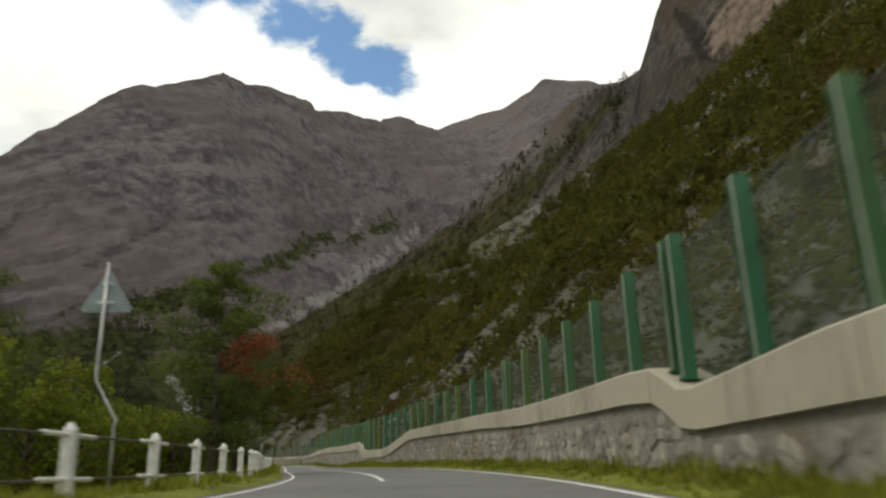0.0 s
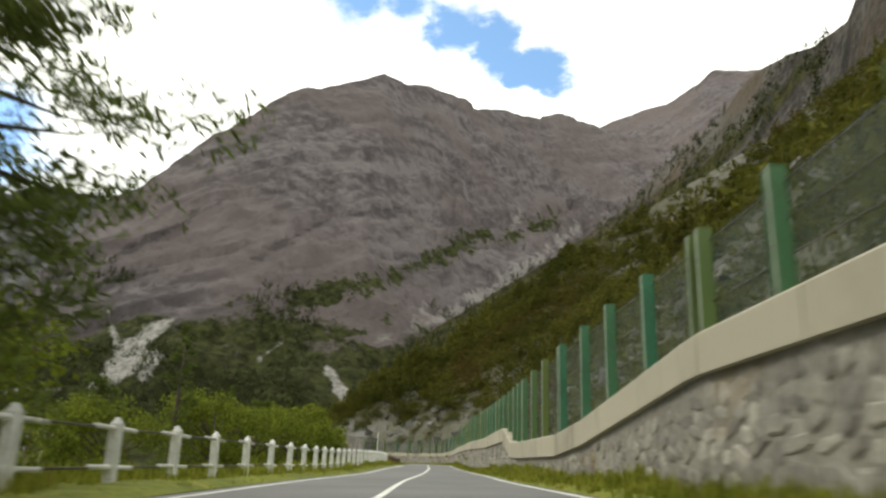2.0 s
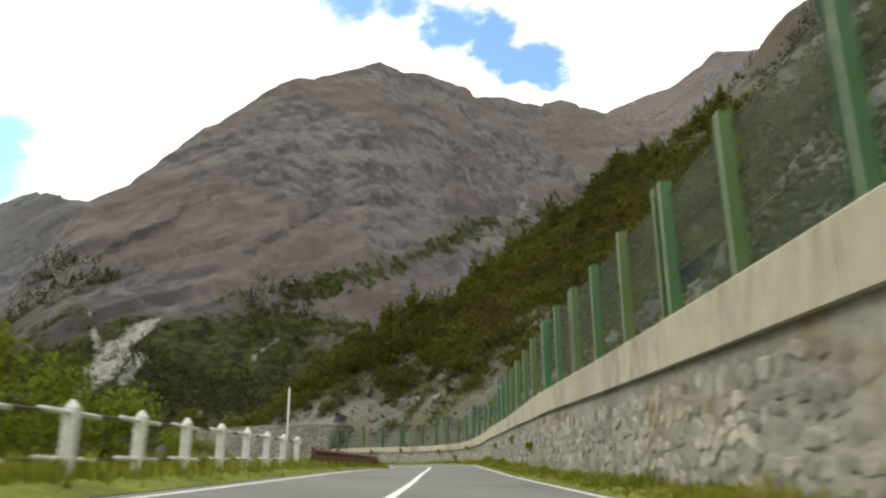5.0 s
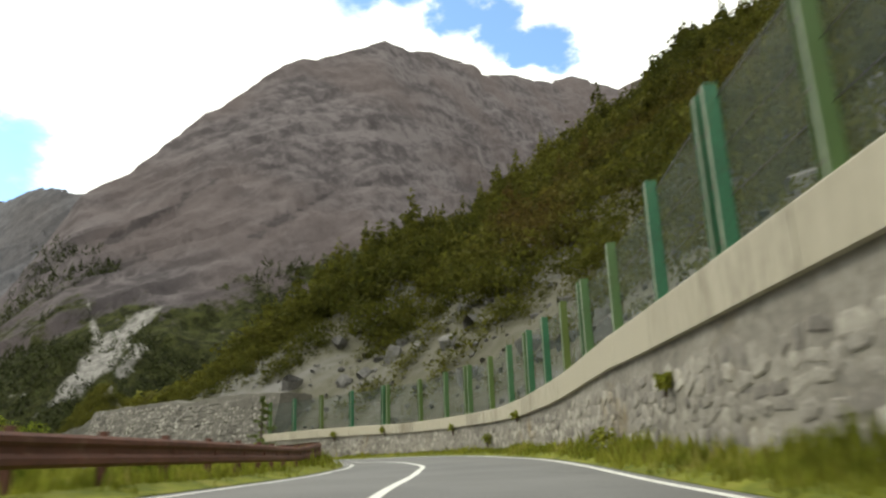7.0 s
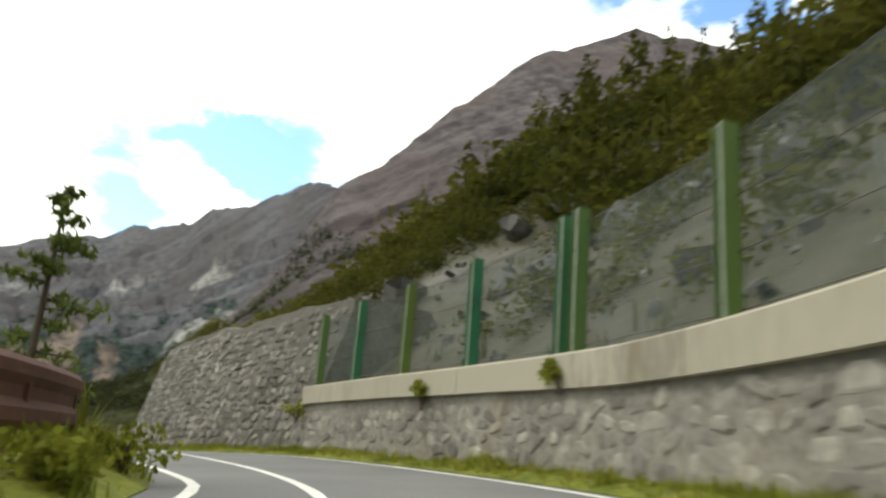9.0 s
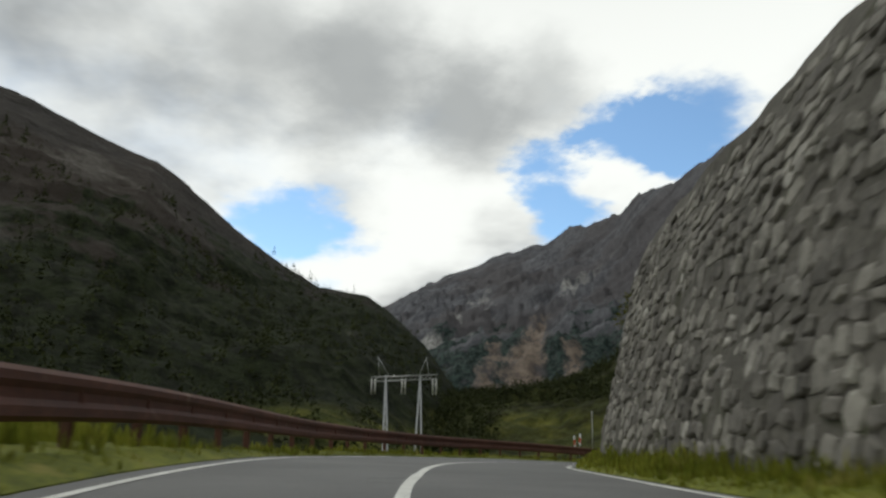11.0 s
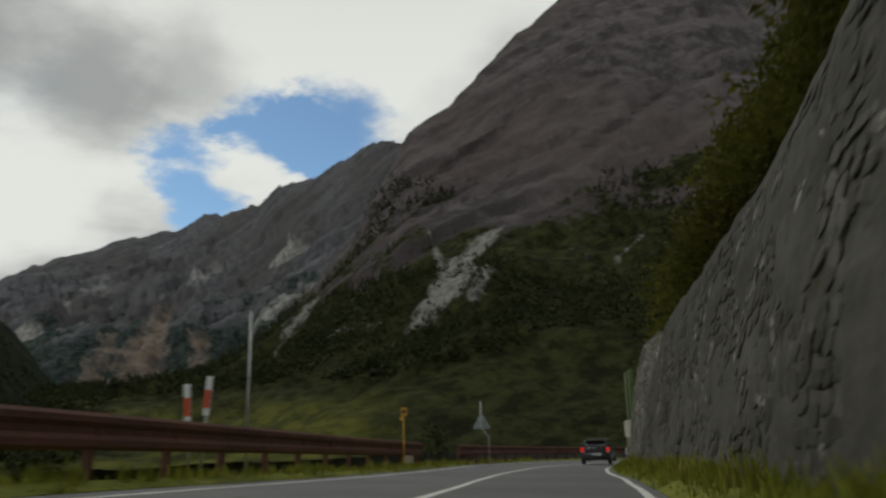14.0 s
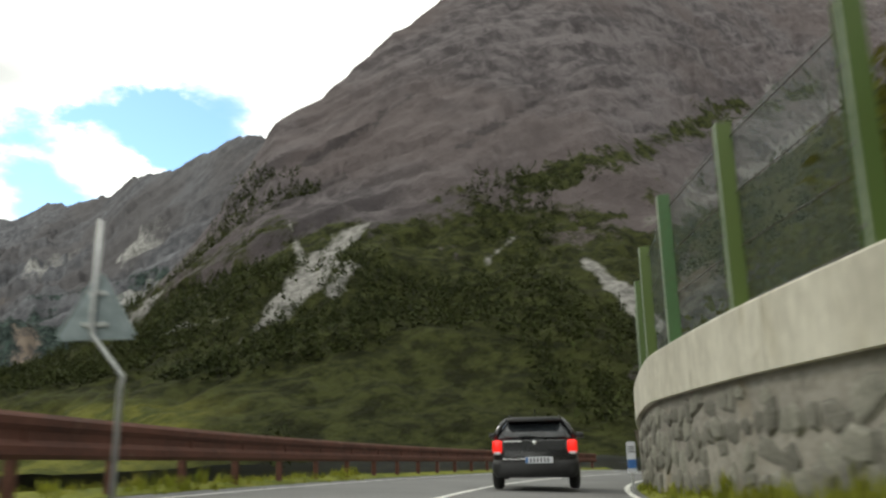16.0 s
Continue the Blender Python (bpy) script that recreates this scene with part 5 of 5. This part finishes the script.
def far_wood(name, mountain, count, top, seed, label, thin=0.0):
    rnd = random.Random(seed)
    spots, cells = [], mountain.data.vertices
    while len(spots) < count:
        v = cells[rnd.randrange(len(cells))].co
        if v.z > top * (0.55 + 0.9 * (0.5 + 0.5 * noise.noise((v.x * 0.006, v.y * 0.006, 1)))) or noise.noise((v.x * 0.012, v.y * 0.012, 5)) < thin - 0.25 * (v.z < top * 0.5):
            count -= 0.2
            continue
        bearing = math.degrees(math.atan2(-(v.x - HUB.x), v.y - HUB.y))
        height = math.degrees(math.atan2(v.z, math.hypot(v.x - HUB.x, v.y - HUB.y)))
        if "crag" in name and not (-24 < bearing < 27 and height > 7 and noise.noise((v.x * 0.03, v.y * 0.03, 2)) > steps(((-24, 0.15), (-8, 0.05), (2, -0.5), (27, -0.6)), bearing)):
            count -= 0.05
            continue
        if (in_fan(bearing, height) and rnd.random() < 0.8) or (v.z < 15 and 46 < bearing < 66):
            count -= 0.2
            continue
        tall = rnd.uniform(4, 9) if "crag" in name else rnd.uniform(6, 12)
        p = Vector(v) + Vector((rnd.uniform(-6, 6), rnd.uniform(-6, 6), -1.5))
        spots.append((p, tall * rnd.uniform(1.0, 1.5), tall, rnd.uniform(0, 6.28)))
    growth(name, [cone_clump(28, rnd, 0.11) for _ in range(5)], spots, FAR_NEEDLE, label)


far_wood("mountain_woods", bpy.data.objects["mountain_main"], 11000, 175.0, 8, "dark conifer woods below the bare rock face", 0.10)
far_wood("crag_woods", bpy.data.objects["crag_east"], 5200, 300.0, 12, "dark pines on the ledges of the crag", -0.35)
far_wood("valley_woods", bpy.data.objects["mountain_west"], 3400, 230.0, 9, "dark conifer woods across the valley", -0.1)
spots = [(rnd.uniform(135, 188), 0.4 + 16 * rnd.random() ** 1.4) for _ in range(1500)]
fine_stones = len(spots)
for i in range(1500):
    s = rnd.uniform(60, 172)
    d = 2.5 + 60 * rnd.random() ** 1.6
    if d < 0.9 * steps(HILL_TOP, s) and (noise.noise((s * 0.05, d * 0.07, 8)) > 0.0 or i < 200):
        spots.append((s, d))
verts, faces = [], []
for i, (s, d) in enumerate(spots):
    p, size = hill(s, d), (0.06 + 0.26 * rnd.random() ** 4 if i < fine_stones else 0.2 + 0.9 * rnd.random() ** 2.5)
    v, f = STONES[rnd.randrange(len(STONES))]
    m = Matrix.Translation(p) @ pose(0, 0, 0, rnd.uniform(0, 360), rnd.uniform(0, 360), 0) @ Matrix.Diagonal((size * 1.2, size * 0.8, size, 1))
    k = len(verts)
    verts += [m @ Vector(q) for q in v]
    faces += [tuple(k + i for i in q) for q in f]
tagged(new("slope_boulders", mesh_of("slope_boulders", verts, faces, SCREE)), "pale boulders and outcrops on the slope", "boulders", kind="stuff")
places = []
for i in range(3200):
    s, d = rnd.uniform(20, 172), 0.3 + 26 * rnd.random() ** 1.5
    if s < 120 or i % 3 == 0:
        places.append((hill(s, d), rnd.uniform(0.25, 0.7), 0.35))
tufts("slope_grass", places, "dry olive grass clumps on the steep slope", HILL_LEAF, 8)


# ---- road signs and markers ----
def bent_sign(s, o, low, bend, top, base, label):
    """A pole that jogs sideways between low and bend, with a triangle seen from behind."""
    sign = thing("road_sign", label, "road sign", at=Matrix.Translation(along(s, o, -0.2)) @ pose(0, 0, 0, 0, 0, heading(s)))
    pts = [(0, 0, -0.4), (0, 0, low - 0.12), (0.02, 0, low), (-0.36, 0, bend), (-0.38, 0, bend + 0.15), (-0.36, 0, top)]
    part("pole", tube("pole", pts, 0.03, STEEL, 8), sign, "bent galvanised pole")
    bm = bmesh.new()
    corners = [bm.verts.new(v) for v in ((-0.84, 0.05, base), (0.14, 0.05, base), (-0.35, 0.05, base + 0.8))]
    face = bm.faces.new(corners)
    bmesh.ops.bevel(bm, geom=corners, offset=0.06, segments=3, affect="VERTICES")
    made = bmesh.ops.extrude_face_region(bm, geom=list(bm.faces))
    bmesh.ops.translate(bm, verts=[v for v in made["geom"] if isinstance(v, bmesh.types.BMVert)], vec=(0, 0.02, 0))
    part("plate", from_bm("plate", bm, SIGN_BACK), sign, "grey back of a triangular plate")
    part("bracket", box("bracket", (0.3, 0.03, 0.05), STEEL, (-0.36, 0.03, base + 0.17), 0.005), sign)
    part("bracket", box("bracket", (0.2, 0.03, 0.05), STEEL, (-0.35, 0.03, base + 0.52), 0.005), sign)
    return sign


bent_sign(13.6, -5.4, 1.5, 2.15, 4.3, 3.4, "triangular sign from behind on a bent pole among white posts")
bent_sign(249.3, -3.95, 1.55, 2.0, 3.3, 1.95, "triangular sign from behind on a bent pole by guard rail")

pole = thing("marker_pole", "thin pale pole standing at the start of the guard rail", "pole", at=Matrix.Translation(along(115.5, -6.2, -0.1)))
part("shaft", tube("shaft", [(0, 0, -0.3), (0, 0, 3.2)], 0.035, WHITE_POST, 8), pole)
part("cap", tube("cap", [(0, 0, 3.2), (0, 0, 3.26)], [0.045, 0.02], STEEL, 8), pole)

thin = thing("thin_pole", "thin grey steel pole standing behind the guard rail", "pole", at=Matrix.Translation(along(227.0, -6.1, 0)) @ pose(0, 0, 0, 0, 1.5, 0))
part("shaft", tube("shaft", [(0, 0, -0.4), (0, 0, 3.5)], 0.028, STEEL, 8), thin)
part("cap", tube("cap", [(0, 0, 3.5), (0, 0, 3.54)], [0.034, 0.018], STEEL, 8), thin)
boards = thing("hazard_marker", "red and white marker boards on posts behind the guard rail", "road marker", at=Matrix.Translation(along(224.6, -6.1, 0)) @ pose(0, 0, 0, 0, 0, heading(222.8)))
for x, h, lean in ((-0.11, 1.72, -3), (0.09, 1.86, 5)):
    m = Matrix.Translation((x, 0, 0)) @ pose(0, 0, 0, 0, lean, 0)
    part("post", tube("post", [(0, 0.03, -0.3), (0, 0.03, h - 0.1)], 0.022, STEEL, 8), boards, at=m)
    board = part("board", box("board", (0.13, 0.02, 0.72), PLATE, (0, 0, h - 0.36), 0.006), boards, "white marker board", at=m)
    part("stripe", box("stripe", (0.126, 0.006, 0.34), SIGN_RED, (0, -0.012, h - 0.42), 0.002), board, "faded red stripe")

post = thing("delineator", "yellow marker on a thin pole at the guard rail end", "road marker", at=Matrix.Translation(along(237.6, -5.0, -0.25)) @ pose(0, 0, 0, 0, 0, heading(238)))
part("shaft", tube("shaft", [(0, 0, -0.2), (0, 0, 2.1)], 0.025, YELLOW, 8), post)
part("head", box("head", (0.2, 0.07, 0.3), YELLOW, (0.03, 0, 2.2), 0.03), post, "yellow reflector head")
part("lens", tube("lens", [(0.03, -0.05, 2.22), (0.03, -0.03, 2.22)], 0.07, RUST, 12), post)
part("arm", box("arm", (0.14, 0.04, 0.12), YELLOW, (-0.05, 0, 1.98), 0.015), post)
foot = thing("concrete_block", "pale concrete block under the rail's end", "block", at=Matrix.Translation(along(239.6, -5.35, -0.1)) @ pose(0, 0, 0, 0, 0, heading(238)))
part("body", box("body", (0.35, 0.3, 0.9), CONCRETE, (0, 0, 0.3), 0.03), foot)

stone_mark = thing("distance_marker", "white and blue marker plate by the stone wall", "road marker", at=Matrix.Translation(along(256.5, 2.0, -0.12)) @ pose(0, 0, 0, 0, 0, heading(253)))
part("post", box("post", (0.05, 0.05, 0.6), STEEL, (0, 0.03, 0.2), 0.006), stone_mark)
part("plate", box("plate", (0.16, 0.02, 0.56), PLATE, (0, 0, 0.78), 0.006), stone_mark)
part("band", box("band", (0.156, 0.008, 0.16), BLUE, (0, -0.013, 0.66), 0.002), stone_mark, "blue band")
for x in (-0.036, 0.0, 0.036):
    part("bar", box("bar", (0.018, 0.006, 0.12), BLACK_PLASTIC, (x, -0.0125, 0.92), 0.001), stone_mark)


# ---- power line portal in the valley ----
def portal(x, y, top, half):
    """Two braced masts under a long crossarm."""
    low = ground_height(x, y)
    mast = thing("power_portal", "pale lattice power line portal rising from the valley", "pylon", at=Matrix.Translation((x, y, low)) @ pose(0, 0, 0, 0, 0, 72))
    high = top - low
    for z in (high - 1.6, high - 2.1):
        part("crossarm", tube("crossarm", [(-half, 0, z - 0.35), (half, 0, z)], 0.08, STEEL, 6), mast)
    for k in range(14):
        u = -half + 2 * half * (k + 0.5) / 14
        part("lacing", tube("lacing", [(u - 0.25, 0, high - 2.25), (u + 0.25, 0, high - 1.75)], 0.03, STEEL, 4), mast)
    for x0, lean in ((-half * 0.55, 1.1), (-half * 0.55, -0.5), (half * 0.5, -1.6), (half * 0.5, 0.6)):
        part("leg", tube("leg", [(x0 + lean, 0, -0.5), (x0, 0, high - 1.7)], 0.11, STEEL, 6), mast)
    for x0, lean in ((-half * 0.75, -0.15), (half * 0.45, 0.9)):
        part("horn", tube("horn", [(x0, 0, high - 1.8), (x0 + lean, 0, high + 0.4)], [0.08, 0.03], STEEL, 6), mast)
        part("horn", tube("horn", [(x0 + 1.2, 0, high - 1.8), (x0 + lean, 0, high + 0.4)], [0.05, 0.03], STEEL, 6), mast)
    for k in range(9):
        z = high - 3.2 - 1.7 * k
        for x0, w in ((-half * 0.55, 0.09), (half * 0.5, 0.11)):
            d = w * (high - z) * 0.5
            part("brace", tube("brace", [(x0 - d * 0.6, 0, z), (x0 + d * (1 if x0 < 0 else -1), 0, z + 1.3)], 0.035, STEEL, 4), mast)
    for x0 in (-half + 0.1, -half + 0.5, -0.2, 0.15, half - 0.5, half - 0.1):
        part("insulator", tube("insulator", [(x0, 0, high - 2.1), (x0, 0, high - 3.9)], 0.09, WHITE_POST, 8), mast, "pale hanging insulator string")


portal(-162.0, 168.0, 10.0, 3.9)


# ---- the dark hatchback ahead ----
def loft(sections, material, name):
    """A closed body over cross sections: y, and a ring of half widths and heights from the bottom to the top, mirrored."""
    rows = []
    for y, ring in sections:
        right = [Vector((w, y, z)) for w, z in ring]
        rows.append(right + [Vector((-v.x, v.y, v.z)) for v in reversed(right)])
    return sweep(name, rows, material, smooth=True)


def hatchback(s, o):
    car = thing("hatchback_car", "black small five-door hatchback with glowing red tail lights on the road", "car",
                at=Matrix.Translation(along(s, o, 0)) @ pose(0, 0, 0, 0, 0, heading(s + 1.5) + 4))
    body = [(0.0, 0.60, 0.40, 0.78), (0.05, 0.76, 0.30, 0.92), (0.22, 0.825, 0.24, 0.97), (0.7, 0.845, 0.22, 0.98), (1.8, 0.84, 0.2, 0.96), (2.7, 0.835, 0.22, 0.93), (3.3, 0.80, 0.24, 0.84), (3.6, 0.7, 0.28, 0.72), (3.7, 0.55, 0.36, 0.6)]
    sections = [(y, [(w * 0.86, b), (w * 0.97, b + 0.08), (w, b + (t - b) * 0.45), (w * 0.985, b + (t - b) * 0.75), (w * 0.93, t - 0.03), (w * 0.86, t)]) for y, w, b, t in body]
    part("body", loft(sections, BLACK_PAINT, "body"), car)
    cabin = [(0.14, 0.70, 0.96, 1.02), (0.30, 0.62, 0.95, 1.30), (0.45, 0.57, 0.95, 1.42), (0.9, 0.565, 0.95, 1.465), (1.6, 0.56, 0.95, 1.46), (2.1, 0.55, 0.93, 1.38), (2.75, 0.66, 0.9, 0.98)]
    part("cabin", loft([(y, [(w * 1.32 if t > 1.1 else w, b), (w * 1.29 if t > 1.1 else w, b + 0.02), (w * 1.02, b + (t - b) * 0.8), (w * 0.93, t - 0.02), (w * 0.8, t)]) for y, w, b, t in cabin], DARK_GLASS, "cabin"), car, "dark tinted windows")
    part("roof", loft([(y, [(w, z - 0.05), (w * 0.97, z), (w * 0.6, z + 0.025)]) for y, w, z in ((0.34, 0.55, 1.44), (0.7, 0.56, 1.475), (1.6, 0.55, 1.47), (2.0, 0.53, 1.41))], BLACK_PAINT, "roof"), car)
    part("spoiler", loft([(y, [(w, z - 0.05), (w, z), (w * 0.7, z + 0.03)]) for y, w, z in ((0.16, 0.50, 1.435), (0.26, 0.54, 1.46), (0.42, 0.55, 1.47))], BLACK_PLASTIC, "spoiler"), car, "dark roof spoiler")
    for side in (-1, 1):
        part("pillar", tube("pillar", [(side * 0.79, 0.14, 0.97), (side * 0.66, 0.28, 1.28), (side * 0.54, 0.40, 1.44)], 0.05, BLACK_PAINT, 8), car)
        part("roof_rail", tube("roof_rail", [(side * 0.5, 0.5, 1.48), (side * 0.51, 0.9, 1.52), (side * 0.5, 1.6, 1.515), (side * 0.49, 1.8, 1.46)], 0.016, BLACK_PLASTIC, 6), car)
        bm = bmesh.new()
        box_bm(bm, (0.185, 0.16, 0.25), (side * 0.72, 0.045, 0.83), 0.05)
        light = part("tail_light", from_bm("tail_light", bm, TAIL_RED, True), car, "glowing red tail light")
        part("reverse_lens", box("reverse_lens", (0.12, 0.03, 0.05), PLATE, (side * 0.72, -0.03, 0.715), 0.01), light, "clear lower lens")
        part("mirror", box("mirror", (0.2, 0.12, 0.14), BLACK_PAINT, (side * 0.93, 2.05, 1.0), 0.035), car)
        # left reflector is no lamp, but glows with the tail lights' emission
        part("reflector", box("reflector", (0.06, 0.02, 0.13), TAIL_RED if side < 0 else CHROME, (side * 0.56, -0.035, 0.42), 0.006), car, "small bumper reflector")
        for y in (0.62, 2.98):
            wheel = part("wheel", None, car, at=Matrix.Translation((side * 0.745, y, 0.295)))
            wheel.empty_display_size = 0.1
            bm = bmesh.new()
            bmesh.ops.create_cone(bm, cap_ends=True, segments=28, radius1=0.295, radius2=0.295, depth=0.2, matrix=pose(0, 0, 0, 0, 90, 0))
            bmesh.ops.bevel(bm, geom=[e for e in bm.edges if abs(e.verts[0].co.x - e.verts[1].co.x) < 1e-4], offset=0.03, segments=2, affect="EDGES")
            part("tyre", from_bm("tyre", bm, RUBBER, True), wheel)
            bm = bmesh.new()
            bmesh.ops.create_cone(bm, cap_ends=True, segments=20, radius1=0.19, radius2=0.17, depth=0.03, matrix=Matrix.Translation((side * 0.1, 0, 0)) @ pose(0, 0, 0, 0, 90, 0))
            part("rim", from_bm("rim", bm, CHROME), wheel, "light alloy rim")
    part("bumper", loft([(y, [(w * 0.9, 0.26), (w, 0.36), (w, 0.5), (w * 0.97, 0.58)]) for y, w in ((-0.06, 0.66), (-0.02, 0.78), (0.1, 0.835), (0.3, 0.85))], BLACK_PLASTIC, "bumper"), car, "dark plastic rear bumper")
    part("tailgate", box("tailgate", (1.18, 0.06, 0.36), BLACK_PAINT, (0, 0.03, 0.78), 0.025), car)
    part("rear_window", loft([(y, [(w, z), (w * 0.97, z + 0.02)]) for y, w, z in ((0.085, 0.63, 1.0), (0.25, 0.52, 1.36))], DARK_GLASS, "rear_window"), car, "dark rear window")
    part("trim", box("trim", (0.34, 0.02, 0.03), CHROME, (-0.42, -0.012, 0.93), 0.006), car, "bright trim strip")
    part("trim", box("trim", (0.5, 0.02, 0.025), CHROME, (-0.38, -0.068, 0.6), 0.006), car, "bright bumper strip")
    plate = part("number_plate", box("number_plate", (0.52, 0.02, 0.115), PLATE, (0.08, -0.075, 0.585), 0.006), car, "white plate with dark bars")
    part("band", box("band", (0.045, 0.006, 0.105), BLUE, (-0.155, -0.087, 0.585), 0.001), plate)
    for k in range(6):
        part("bar", box("bar", (0.03, 0.006, 0.07), BLACK_PLASTIC, (-0.08 + 0.066 * k, -0.087, 0.585), 0.001), plate)
    bm = bmesh.new()
    bmesh.ops.create_cone(bm, cap_ends=True, segments=14, radius1=0.05, radius2=0.04, depth=0.03, matrix=Matrix.Translation((0.0, -0.01, 0.9)) @ pose(0, 0, 0, 90, 0, 0))
    part("badge", from_bm("badge", bm, CHROME, True), car, "bright round badge")
    part("exhaust", tube("exhaust", [(0.52, -0.05, 0.27), (0.52, 0.3, 0.27)], 0.03, CHROME, 10), car)
    part("wiper", tube("wiper", [(0.05, 0.06, 1.02), (-0.3, 0.075, 1.06)], 0.01, BLACK_PLASTIC, 5), car)
    part("aerial", tube("aerial", [(0, 1.75, 1.5), (0, 1.55, 1.72)], 0.006, BLACK_PLASTIC, 5), car)
    for piece in car.children:
        if piece.data:
            for v in piece.data.vertices:
                v.co.z = min(v.co.z, 0.98) + 0.79 * max(0.0, v.co.z - 0.98)
    return car


hatchback(256.6, 0.2)
